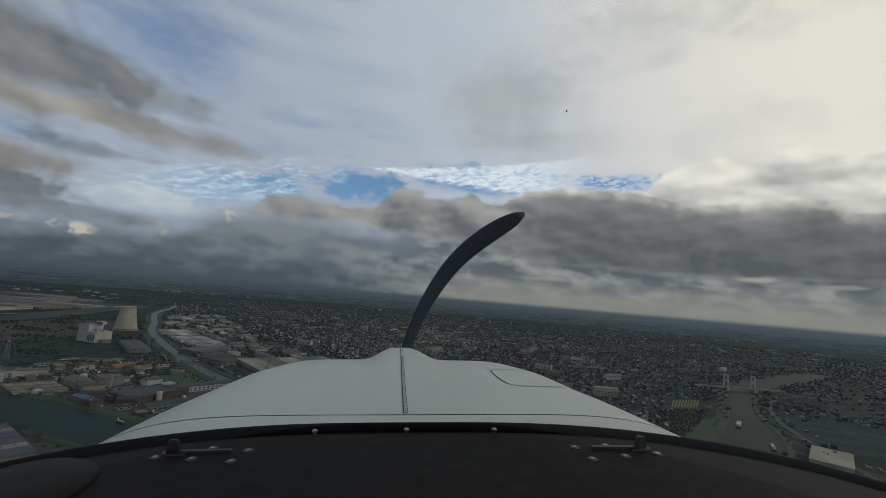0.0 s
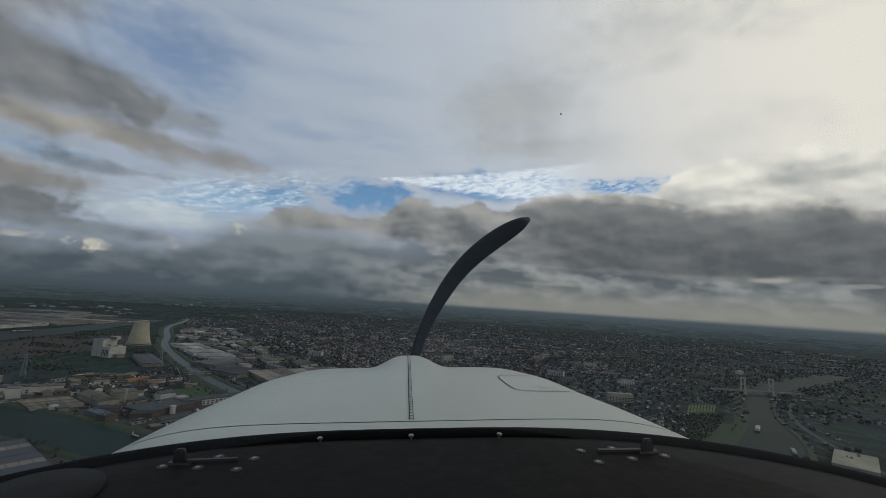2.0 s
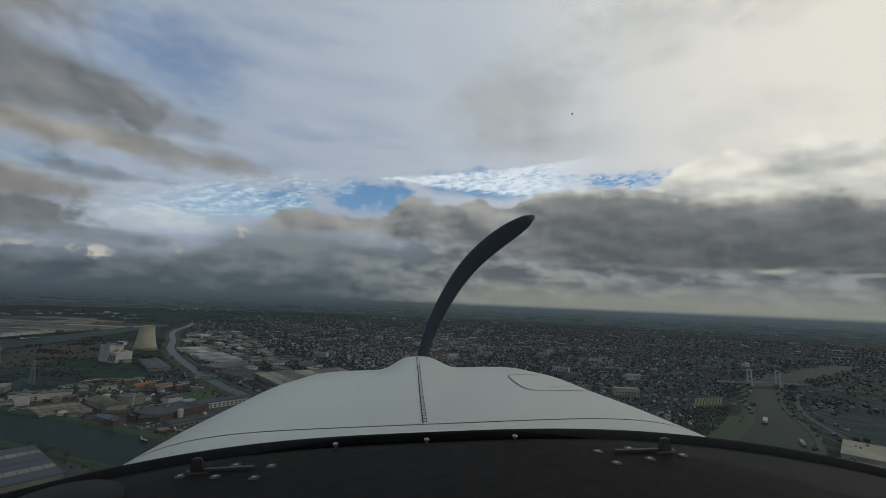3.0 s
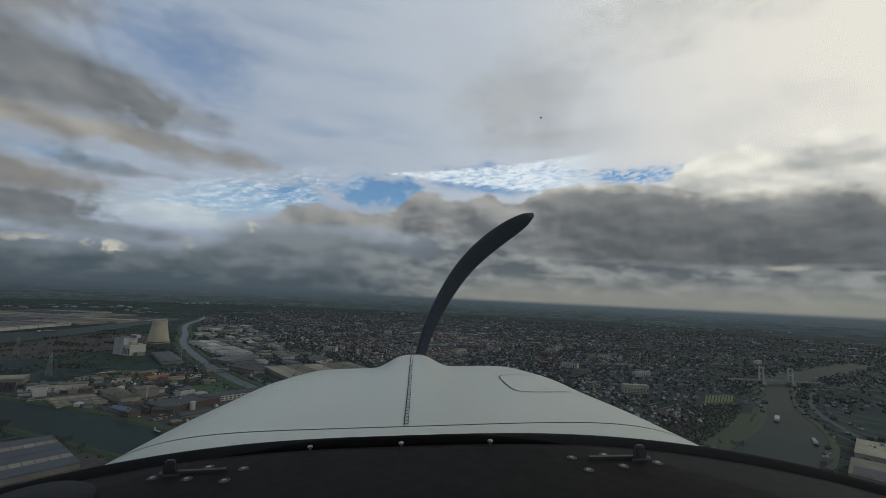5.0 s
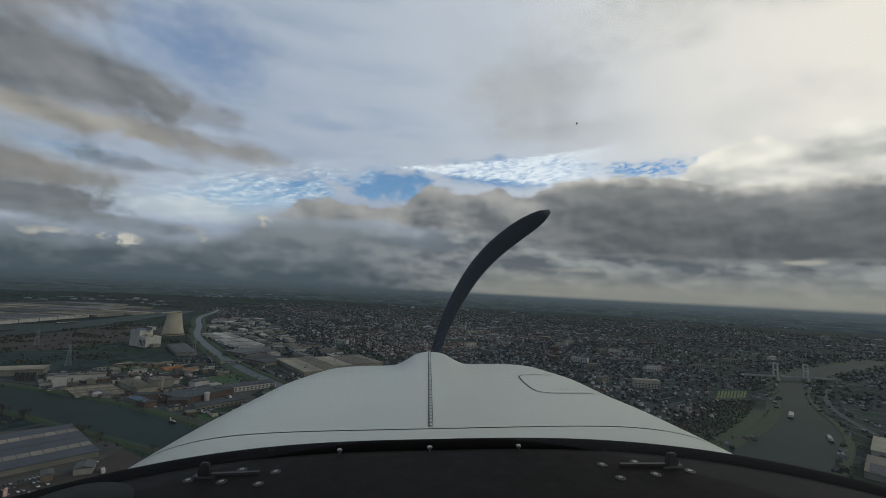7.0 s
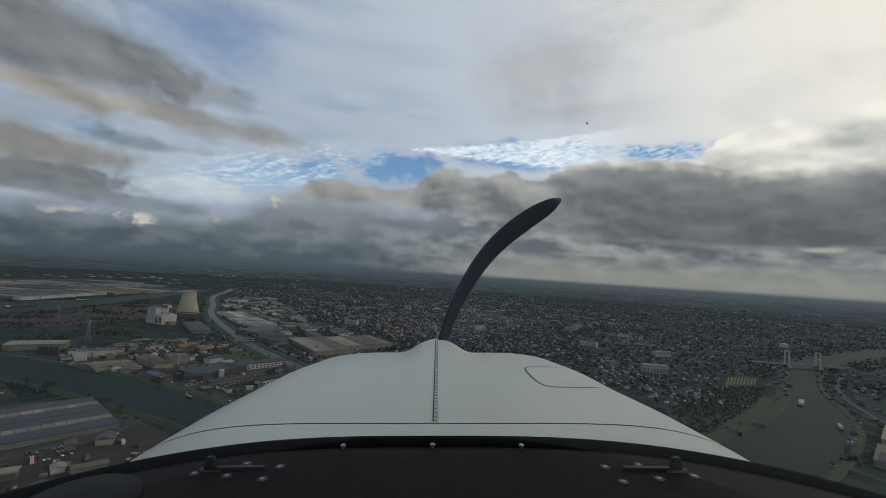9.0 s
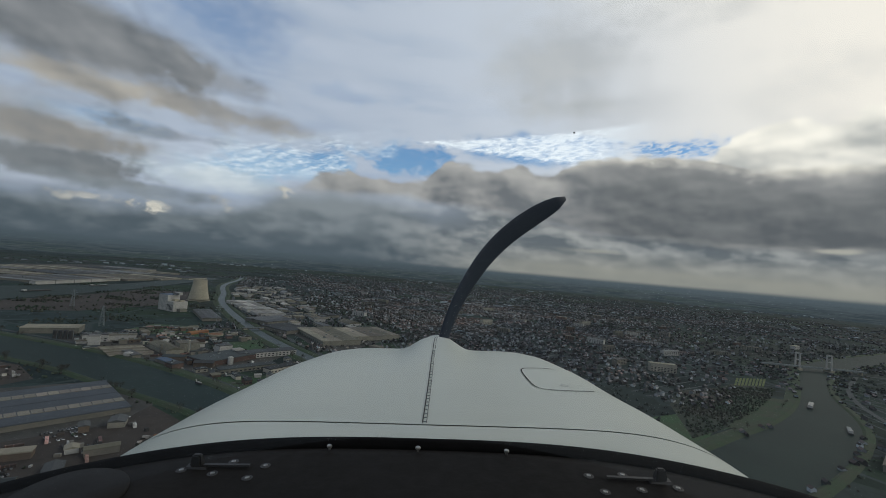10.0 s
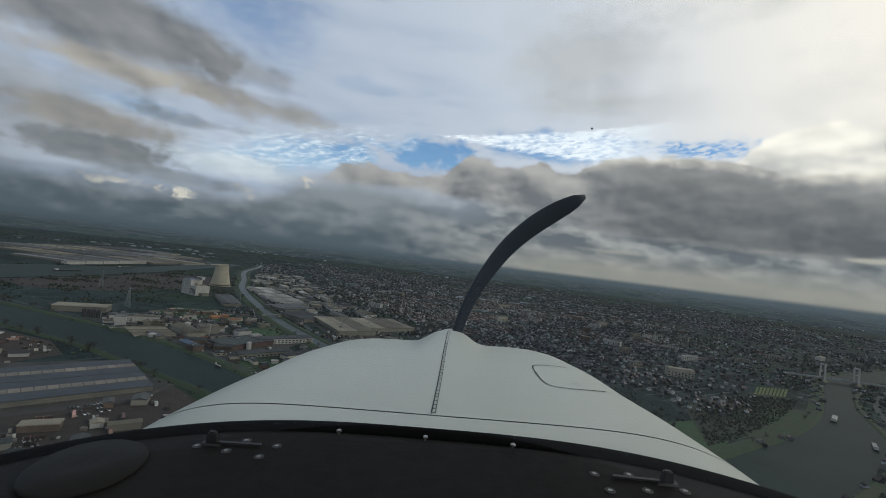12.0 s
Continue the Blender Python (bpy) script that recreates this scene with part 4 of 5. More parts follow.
for k in range(4):
    silo(-708 + k * 7.5, 598 + k * 2.6, 3.2, 13, M_DARKHULL, "dark upright silo standing in a row")
silo(-372, 572, 4, 10, M_WHITE, "squat round white steel tank")
silo(-500, 586, 3, 14, M_PALE, "pale upright steel silo")
silo(-538, 640, 5, 8, M_WHITE, "squat round white steel tank")
silo(-468, 606, 2, 20, M_PALE, "slim pale chimney-like silo")
silo(-520, 545, 6, 5, M_WHITE, "low round white tank")


# lift bridge
def lift_bridge():
    ob = thing("lift_bridge", 802, 1112, 4, 0, "white vertical lift bridge with two portal towers", "bridge")
    part("deck", boxes((-120, 120, -6, 6, 7.5, 9.2)), M_STEEL, ob)
    for sy in (-6, 6):
        part("railing", boxes((-120, 120, sy - 0.25, sy + 0.25, 9.2, 10.6)), M_STEEL, ob)
    for sx in (-37, 37):
        t = part("tower", boxes((sx - 1.6, sx + 1.6, -8.0, -5.6, 0, 42), (sx - 1.6, sx + 1.6, 5.6, 8.0, 0, 42)), M_WHITE, ob)
        part("crossbeam", boxes((sx - 1.4, sx + 1.4, -5.6, 5.6, 38.5, 41.5)), M_WHITE, t)
        part("crossbeam", boxes((sx - 1.2, sx + 1.2, -5.6, 5.6, 24, 25.5)), M_WHITE, t)
        part("pier", boxes((sx - 5, sx + 5, -11, 11, 0, 6.0), taper=0.6), M_CONCRETE, ob)
    for sx in (-85, -110, 85, 110):
        part("pier", boxes((sx - 1.5, sx + 1.5, -5, 5, 0, 7.5)), M_CONCRETE, ob)


lift_bridge()


def canal_bridge():
    ob = thing("canal_bridge", -505, 857, 44, 0, "small concrete road bridge over the canal", "bridge")
    part("deck", boxes((-22, 22, -4, 4, 3.4, 4.4)), M_YARD, ob)
    for sy in (-4, 4):
        part("railing", boxes((-22, 22, sy - 0.15, sy + 0.15, 4.4, 5.5)), M_STEEL, ob)
    for sx in (-17, 17):
        part("abutment", boxes((sx - 4, sx + 4, -5, 5, 0, 3.4), taper=0.3), M_CONCRETE, ob)


canal_bridge()


def barge(x, y, length, rot, mat, label):
    ob = thing("barge", x, y, rot, 0.5, label, "barge", "barges")
    w = length * 0.075
    bm = bmesh.new()
    outline = [(-0.5, -0.8), (-0.46, -1), (0.38, -1), (0.46, -0.7), (0.5, 0), (0.46, 0.7), (0.38, 1), (-0.46, 1), (-0.5, 0.8)]
    lo = [bm.verts.new((a * length * 0.98, b * w * 0.94, 0)) for a, b in outline]
    hi = [bm.verts.new((a * length, b * w, 2.0)) for a, b in outline]
    for i in range(len(lo)):
        j = (i + 1) % len(lo)
        bm.faces.new((lo[i], lo[j], hi[j], hi[i]))
    bm.faces.new(hi)
    bm.faces.new(lo[::-1])
    part("hull", bm, M_DARKHULL, ob)
    part("hatch_cover", boxes((-length * 0.3, length * 0.4, -w * 0.8, w * 0.8, 2.0, 3.0), taper=0.3), mat, ob)
    part("wheelhouse", boxes((-length * 0.45, -length * 0.35, -w * 0.7, w * 0.7, 2.0, 5.5), taper=0.2), M_WHITE, ob)


barge(545, 735, 55, 54, M_WHITE, "pale cargo barge on the river")
barge(-1330, 1080, 85, 88, M_DARKHULL, "dark cargo barge moored in the dock")
barge(-1400, 1350, 70, 88, M_BARGE, "grey cargo barge moored in the dock")
barge(-346, 467, 13, -22, M_WHITE, "small white motor boat by the bank")
barge(510, 610, 40, 58, M_BARGE, "grey cargo barge moored by the far bank")


def pylon(x, y, h=42.0):
    ob = thing("pylon", x, y, 30, 0, "grey steel lattice power pylon", "pylon", "pylons")
    s, t = 4.2, 0.7
    for a, b in ((-1, -1), (1, -1), (1, 1), (-1, 1)):
        part("leg", bar(bmesh.new(), (a * s, b * s, 0), (a * t, b * t, h), 0.28, 4), M_STEEL, ob)
    n = 7
    for k in range(n):
        z0, z1 = h * k / n, h * (k + 1) / n
        r0, r1 = s + (t - s) * k / n, s + (t - s) * (k + 1) / n
        bm = bmesh.new()
        for a, b, c, d in ((-1, -1, 1, -1), (1, -1, 1, 1), (1, 1, -1, 1), (-1, 1, -1, -1)):
            bar(bm, (a * r0, b * r0, z0), (c * r1, d * r1, z1), 0.16, 4)
            bar(bm, (c * r0, d * r0, z0), (a * r1, b * r1, z1), 0.16, 4)
        part("bracing", bm, M_STEEL, ob)
    for z, r in ((h * 0.7, 8.5), (h * 0.82, 7.0), (h * 0.93, 5.0)):
        bm = bmesh.new()
        bar(bm, (-r, 0, z), (r, 0, z), 0.3, 4)
        bar(bm, (-r, 0, z), (0, 0, z + 2.5), 0.18, 4)
        bar(bm, (r, 0, z), (0, 0, z + 2.5), 0.18, 4)
        part("crossarm", bm, M_STEEL, ob)


pylon(-745, 720)
pylon(-1010, 900)
pylon(-620, 900)

# ---- town: houses, far sheds, woods ----
gen = np.random.default_rng(5)
WATER = [np.concatenate([NORTH, SOUTH[::-1]]), np.concatenate([DOCK_A, DOCK_B[::-1]]), np.concatenate([offset(CANAL, -26), offset(CANAL, 26)[::-1]])]
EMPTY = [AREA, [(-1600, 100), (-1600, 620), (-700, 640), (-480, 620), (-380, 700), (-250, 600), (-180, 420), (-100, 100)], [(150, 0), (150, 300), (300, 375), (420, 480), (620, 560), (900, 500), (900, 0)], [(-600, 180), (-600, 470), (-330, 400), (-300, 180)], [(-2600, 1100), (-2600, 2600), (-1500, 2300), (-900, 1500), (-560, 960), (-700, 600), (-1300, 560)],
         [(-440, 880), (-300, 1090), (-190, 1000), (-250, 720)], [(210, 440), (310, 520), (480, 660), (590, 860), (500, 850), (400, 690), (250, 560)], [(505, 925), (605, 950), (552, 840), (465, 820)], [(250, 280), (560, 420), (560, 500), (420, 470), (300, 370)], [(520, 480), (640, 640), (700, 800), (800, 860), (1000, 700), (900, 420), (600, 380)]]


def clear(pts):
    bad = np.zeros(len(pts), bool)
    for poly in WATER + EMPTY:
        bad |= inside(poly, pts)
    for ln in ROADS:
        bad |= np.min(np.linalg.norm(pts[:, None, :] - ln[None, ::2, :], axis=2), axis=1) < 9
    if FOOT:
        f = np.array(FOOT)
        for a in range(0, len(pts), 4000):
            seg = pts[a:a + 4000]
            bad[a:a + 4000] |= np.any(np.linalg.norm(seg[:, None, :] - f[None, :, :2], axis=2) < f[None, :, 2], axis=1)
    return ~bad


STREETS = []


def town_points():
    """House places: rows along short streets, each quarter with its own direction."""
    c = np.stack([gen.uniform(-1500, 2400, 260), gen.uniform(480, 4300, 260)], 1)
    made = []
    for k, (cx, cy) in enumerate(c):
        th = gen.uniform(0, math.pi)
        sx, sy = np.meshgrid(np.arange(-220, 220, 24.0), np.arange(-220, 220, 27.0))
        s = np.stack([cx + sx.ravel() * math.cos(th) - sy.ravel() * math.sin(th), cy + sx.ravel() * math.sin(th) + sy.ravel() * math.cos(th)], 1)
        s = s[np.argmin(np.linalg.norm(s[:, None, :] - c[None], axis=2), axis=1) == k]
        STREETS.append(np.c_[s, np.full(len(s), th)])
        gx, gy = np.meshgrid(np.arange(-220, 220, 7.4), np.arange(-220, 220, 27.0))
        for side in (-7.0, 7.0):
            px, py = gx.ravel() + gen.normal(0, 0.8, gx.size), gy.ravel() + side + gen.normal(0, 1.2, gx.size)
            x, y = cx + px * math.cos(th) - py * math.sin(th), cy + px * math.sin(th) + py * math.cos(th)
            p = np.stack([x, y], 1)
            near = np.argmin(np.linalg.norm(p[:, None, :] - c[None], axis=2), axis=1) == k
            p = p[near & (gen.random(len(p)) < gen.uniform(0.45, 0.92))]
            made.append(np.c_[p, np.full(len(p), th)])
    p = np.concatenate(made)
    az, dist = np.degrees(np.arctan2(p[:, 0], p[:, 1])), np.hypot(p[:, 0], p[:, 1])
    dens = 0.5 + 0.5 * np.sin(p[:, 0] / 310.0 + 1.2) * np.cos(p[:, 1] / 270.0) + 0.35 * np.sin(p[:, 0] / 97.0 + p[:, 1] / 141.0)
    core = np.exp(-((p[:, 0] + 60.0) / 620.0) ** 2 - ((p[:, 1] - 1500.0) / 900.0) ** 2)
    keep = (np.abs(az) < 64) & (dist < 4300) & (gen.random(len(p)) < np.clip(1.08 - dist / 4300.0, 0, 1) * (0.20 + 0.85 * np.clip(dens - 0.2, 0, 1) + 0.8 * core) * (1.0 - 0.65 * np.clip((p[:, 0] - 450.0) / 200.0, 0, 1) * np.clip((1700.0 - p[:, 1]) / 500.0, 0, 1)))
    p = p[keep]
    return p[clear(p[:, :2])]


def houses(name, p, size, storey, mats, roof_rise, label, category):
    """Ridged houses at the places p (x, y, direction), all in one mesh."""
    n = len(p)
    w = gen.uniform(size[0], size[1], n) / 2
    d = gen.uniform(size[0] * 0.75, size[1] * 0.8, n) / 2
    h = gen.uniform(*storey, n)
    rise = h + d * roof_rise
    ca, sa = np.cos(p[:, 2]), np.sin(p[:, 2])

    def corner(a, b, z):
        return np.stack([p[:, 0] + a * ca - b * sa, p[:, 1] + a * sa + b * ca, z], 1)

    zero = np.zeros(n)
    e = 0.4
    pts = [corner(-w, -d, zero), corner(w, -d, zero), corner(w, d, zero), corner(-w, d, zero),
           corner(-w, -d, h), corner(w, -d, h), corner(w, d, h), corner(-w, d, h), corner(-w, zero, rise - 0.1), corner(w, zero, rise - 0.1),
           corner(-w - e, -d - e, h - 0.2), corner(w + e, -d - e, h - 0.2), corner(w + e, d + e, h - 0.2), corner(-w - e, d + e, h - 0.2), corner(-w - e, zero, rise), corner(w + e, zero, rise)]
    v = np.stack(pts, 1).reshape(-1, 3)
    base = np.arange(n)[:, None] * 16
    quads = np.concatenate([base + np.array(f) for f in ((0, 1, 5, 4), (2, 3, 7, 6), (10, 11, 15, 14), (12, 13, 14, 15))])
    pent = np.concatenate([base + np.array(f) for f in ((1, 2, 6, 9, 5), (3, 0, 4, 8, 7))])
    me = bpy.data.meshes.new(name)
    me.from_pydata(v.tolist(), [], quads.tolist() + pent.tolist())
    for mm in mats:
        me.materials.append(mm)
    me.polygons.foreach_set("material_index", [0] * (2 * n) + [1] * (2 * n) + [0] * (2 * n))
    tagged(new(name, me), label, category, kind="stuff")


TOWN = town_points()
houses("town_houses", TOWN, (4.4, 7.6), (2.6, 4.6), (M_HOUSEWALL, M_HOUSEROOF), 0.8, "dense streets of small brick houses with tiled roofs", "houses")

s = np.concatenate(STREETS)
s = s[(np.abs(np.degrees(np.arctan2(s[:, 0], s[:, 1]))) < 60) & (np.hypot(s[:, 0], s[:, 1]) < 3600)]
s = s[clear(s[:, :2])]
ca, sa = np.cos(s[:, 2]), np.sin(s[:, 2])
v = np.stack([np.stack([s[:, 0] + a * ca - e * sa, s[:, 1] + a * sa + e * ca, np.full(len(s), 0.06)], 1) for a, e in ((-12.1, -1.7), (12.1, -1.7), (12.1, 1.7), (-12.1, 1.7))], 1).reshape(-1, 3)
me = bpy.data.meshes.new("town_streets")
me.from_pydata(v.tolist(), [], np.arange(len(v)).reshape(-1, 4).tolist())
me.materials.append(M_ROAD)
tagged(new("town_streets", me), "narrow grey streets between the house rows", "streets", kind="stuff")

p = np.stack([gen.uniform(-3000, 3200, 1500), gen.uniform(900, 4600, 1500), gen.choice([0.2, 0.9, 1.3, 2.4], 1500)], 1)
az = np.degrees(np.arctan2(p[:, 0], p[:, 1]))
cl = np.sin(p[:, 0] / 420.0 + 2.0) + np.cos(p[:, 1] / 380.0)
p = p[(np.abs(az) < 62) & (cl > 0.30) & (gen.random(len(p)) < 0.8)]
p = p[clear(p[:, :2])]
houses("far_sheds", p, (16, 48), (4, 7), (M_SHEDROOF, M_SHEDROOF), 0.08, "scattered pale sheds and halls among the streets", "sheds")


def clumps(name, p, size, mat, label):
    """Uneven low crowns: a bumpy cap of two rings and a tip at every place."""
    n, k = len(p), 7
    r = gen.uniform(*size, n) * np.clip(np.hypot(p[:, 0], p[:, 1]) / 1500.0, 0.55, 1.0)
    verts = []
    for ring, (rr, zz) in enumerate(((1.0, 0.05), (1.05, 0.75), (0.55, 1.35))):
        a = np.linspace(0, 2 * np.pi, k, endpoint=False)[None] + gen.uniform(0, 6.28, n)[:, None]
        q = gen.uniform(0.6, 1.3, (n, k)) * rr * r[:, None]
        verts.append(np.stack([p[:, 0, None] + q * np.cos(a), p[:, 1, None] + q * np.sin(a), r[:, None] * zz * gen.uniform(0.75, 1.25, (n, k))], 2))
    tip = np.stack([p[:, 0], p[:, 1], r * gen.uniform(1.4, 1.9, n)], 1)[:, None]
    v = np.concatenate(verts + [tip], 1).reshape(-1, 3)
    m = 3 * k + 1
    base = np.arange(n)[:, None] * m
    f = []
    for g in range(2):
        for i in range(k):
            j = (i + 1) % k
            f.append(base + np.array((g * k + i, g * k + j, (g + 1) * k + j, (g + 1) * k + i)))
    tri = [base + np.array((2 * k + i, 2 * k + (i + 1) % k, 3 * k)) for i in range(k)]
    me = bpy.data.meshes.new(name)
    me.from_pydata(v.tolist(), [], np.concatenate(f).tolist() + np.concatenate(tri).tolist())
    me.materials.append(mat)
    tagged(new(name, me), label, "trees", kind="stuff")


p = np.stack([gen.uniform(-3600, 3600, 120000), 350 + 4550 * gen.random(120000) ** 1.35], 1)
az, dist = np.degrees(np.arctan2(p[:, 0], p[:, 1])), np.hypot(p[:, 0], p[:, 1])
wood = np.sin(p[:, 0] / 130.0 + 0.7 * np.sin(p[:, 1] / 190.0)) * np.cos(p[:, 1] / 110.0 + 0.5) + gen.normal(0, 0.35, len(p))
rows = np.abs(np.sin(p[:, 0] / 61.0 + p[:, 1] / 47.0)) < 0.05
right = np.clip((p[:, 0] - 200.0) / 500.0, 0, 1)
p = p[(np.abs(az) < 64) & ((wood > 0.52 - 0.30 * right) | (rows & (gen.random(len(p)) < 0.5)) | (gen.random(len(p)) < 0.05)) & (dist > 480) & (gen.random(len(p)) < 1.15 - dist / 4100.0)]
p = p[clear(p)]
clumps("far_woods", p, (1.8, 4.6), M_WOOD, "dark leafless woods, hedges and garden trees")

# scrub and shrubs round the works, the near bank and the power station
p = np.stack([gen.uniform(-1500, -130, 26000), gen.uniform(140, 1500, 26000)], 1)
scrub = np.sin(p[:, 0] / 37.0 + 1.3 * np.sin(p[:, 1] / 61.0)) * np.cos(p[:, 1] / 29.0 + 0.4 * np.sin(p[:, 0] / 83.0)) + gen.normal(0, 0.25, len(p))
p = p[(scrub > 0.50) | (gen.random(len(p)) < 0.04)]
bad = np.zeros(len(p), bool)
for poly in WATER:
    bad |= inside(poly, p)
for line in ROADS:
    bad |= np.min(np.linalg.norm(p[:, None, :] - line[None, ::2, :], axis=2), axis=1) < 8
f = np.array(FOOT)
bad |= np.any(np.linalg.norm(p[:, None, :] - f[None, :, :2], axis=2) < f[None, :, 2] * 0.95, axis=1)
bend = np.stack([gen.uniform(230, 620, 9000), gen.uniform(440, 900, 9000)], 1)
bend = bend[~inside([(505, 925), (605, 950), (552, 840), (465, 820)], bend)]
bend = bend[inside([(262, 500), (330, 560), (420, 660), (500, 760), (560, 850), (500, 870), (380, 740), (290, 620)], bend)]
mix = np.sin(bend[:, 0] / 33.0) * np.cos(bend[:, 1] / 41.0 + 0.8) + gen.normal(0, 0.3, len(bend))
shore = np.concatenate([offset(SOUTH, 12)[40:], offset(SOUTH, 16)[40:]]) + gen.normal(0, 4.0, (2 * len(SOUTH[40:]), 2))
p = np.concatenate([p[~bad], bend[mix > -0.35][:3000], shore])
clumps("scrub", p, (1.6, 3.4), M_SCRUB, "brown and green winter scrub on rough ground")

# ---- trees along the water ----


def tree_kind(seed, h):
    r = random.Random(seed)
    ob = thing("tree", 0, 0, 0, 0, "bare dark winter tree on the bank", "tree", "bank trees")
    bm = bmesh.new()
    lathe([(h * 0.035, 0), (h * 0.028, h * 0.2), (h * 0.018, h * 0.5), (h * 0.006, h * 0.9)], 7, bm)
    tips = []
    for i in range(9):
        z = h * r.uniform(0.25, 0.7)
        a, l = r.uniform(0, 6.28), h * r.uniform(0.18, 0.34)
        q = (math.cos(a) * l, math.sin(a) * l, z + l * r.uniform(0.5, 1.1))
        bar(bm, (0, 0, z), q, h * 0.008, 4)
        tips.append(q)
    part("trunk", bm, M_BARK, ob)
    bm = bmesh.new()
    for i in range(150):
        q = Vector(r.choice(tips)) + Vector((r.gauss(0, 1), r.gauss(0, 1), r.gauss(0, 0.9))) * h * 0.11
        s = h * r.uniform(0.022, 0.05)
        vs = [bm.verts.new(q + Vector((r.uniform(-1, 1), r.uniform(-1, 1), r.uniform(-0.8, 0.8))) * s) for _ in range(5)]
        for f in ((0, 1, 2), (0, 2, 3), (0, 3, 1), (1, 2, 4), (2, 3, 4), (3, 1, 4)):
            bm.faces.new([vs[i] for i in f])
    part("crown", bm, M_TWIGS, ob)
    return ob


KINDS = [tree_kind(s, h) for s, h in ((1, 9.0), (2, 11.0), (3, 7.5))]
rng = random.Random(8)
spots = []
for line, side, lo, hi, n in ((SOUTH, 9, 18, 48, 60), (NORTH, -14, 18, 100, 40), (offset(CANAL, -14), -8, 30, 66, 30), (offset(CANAL, 14), 8, 30, 66, 20)):
    for _ in range(n):
        i = rng.randrange(lo, min(hi, len(line)))
        q = offset(line, side)[i] + np.array((rng.gauss(0, 3), rng.gauss(0, 3)))
        if any((q[0] - a) ** 2 + (q[1] - b) ** 2 < (0.8 * r) ** 2 for a, b, r in FOOT):
            continue
        spots.append((float(q[0]), float(q[1])))
for k, (x, y) in enumerate(spots):
    m = pose(x, y, 1.0, 0, 0, rng.uniform(0, 360))
    if k < 3:
        KINDS[k].matrix_basis = m
    else:
        copy_thing(KINDS[k % 3], m)

# ---- parked cars, containers and sheeted stacks in the yards ----


def car_kind():
    ob = thing("parked_car", 0, 0, 0, 0, "parked car on a paved yard", "car", "parked cars")
    bm = bmesh.new()
    box(bm, -2.1, 2.1, -0.88, 0.88, 0.35, 0.95, taper=0.12)
    part("body", bm, M_CARPAINT, ob)
    part("cabin", boxes((-1.3, 0.9, -0.78, 0.78, 0.95, 1.48), taper=0.28), M_GLASSDARK, ob)
    for sx in (-1.3, 1.3):
        for sy in (-0.82, 0.82):
            bm = lathe([(0.33, -0.1), (0.33, 0.1)], 10)
            bmesh.ops.rotate(bm, verts=bm.verts[:], cent=(0, 0, 0), matrix=Matrix.Rotation(radians(90), 3, "X"))
            bmesh.ops.translate(bm, verts=bm.verts[:], vec=(sx, sy, 0.33))
            part("wheel", bm, M_RUBBER, ob)
    return ob


def stack_kind(name, l, w, h, mat, label, category, group):
    ob = thing(name, 0, 0, 0, 0, label, category, group)
    bm = boxes((-l / 2, l / 2, -w / 2, w / 2, 0.1, h))
    part("box", bm, mat, ob)
    for k in range(5):
        x = -l / 2 + l * (k + 0.5) / 5
        part("rib", boxes((x - 0.12, x + 0.12, -w / 2 - 0.06, w / 2 + 0.06, 0.1, h + 0.05)), mat, ob)
    return ob


def clutter(name, p, mat, label):
    """Small stacks, pallets, skips and vans standing about, all in one mesh."""
    n = len(p)
    w, e, h = gen.uniform(0.6, 3.4, n), gen.uniform(0.5, 1.6, n), gen.uniform(0.6, 3.0, n)
    th = gen.choice([0.85, 0.9, 2.42, 2.5, 0.4], n)
    ca, sa = np.cos(th), np.sin(th)
    v = np.stack([np.stack([p[:, 0] + x * w * ca - y * e * sa, p[:, 1] + x * w * sa + y * e * ca, z * h + 0.1], 1) for z in (0, 1) for x, y in ((-1, -1), (1, -1), (1, 1), (-1, 1))], 1).reshape(-1, 3)
    base = np.arange(n)[:, None] * 8
    f = np.concatenate([base + np.array(q) for q in ((4, 5, 6, 7), (0, 1, 5, 4), (1, 2, 6, 5), (2, 3, 7, 6), (3, 0, 4, 7))])
    me = bpy.data.meshes.new(name)
    me.from_pydata(v.tolist(), [], f.tolist())
    me.materials.append(mat)
    tagged(new(name, me), label, "clutter", kind="stuff")


p = np.stack([gen.uniform(-900, -160, 16000), gen.uniform(140, 1150, 16000)], 1)
keep = np.zeros(len(p), bool)
for poly in (AREA, [(-860, 470), (-590, 440), (-520, 400), (-560, 190), (-860, 190)], [(-335, 350), (-250, 320), (-180, 200), (-330, 150), (-370, 260)], [(-430, 880), (-300, 1080), (-200, 1000), (-240, 770), (-290, 725)],
             [(-760, 1180), (-560, 1100), (-440, 1000), (-420, 880), (-560, 960)]):
    keep |= inside(poly, p)
lump = np.sin(p[:, 0] / 13.0 + 0.8 * np.sin(p[:, 1] / 21.0)) * np.cos(p[:, 1] / 11.0) + gen.normal(0, 0.3, len(p))
keep &= lump > 0.25
for poly in WATER + [[(-472, 703), (-436, 764), (-364, 674), (-406, 635)]]:
    keep &= ~inside(poly, p)
f = np.array(FOOT)
keep &= ~np.any(np.linalg.norm(p[:, None, :] - f[None, :, :2], axis=2) < f[None, :, 2] * 0.75, axis=1)
clutter("yard_clutter", p[keep], M_CLUTTER, "pallets, skips, stacks and vans about the yards")

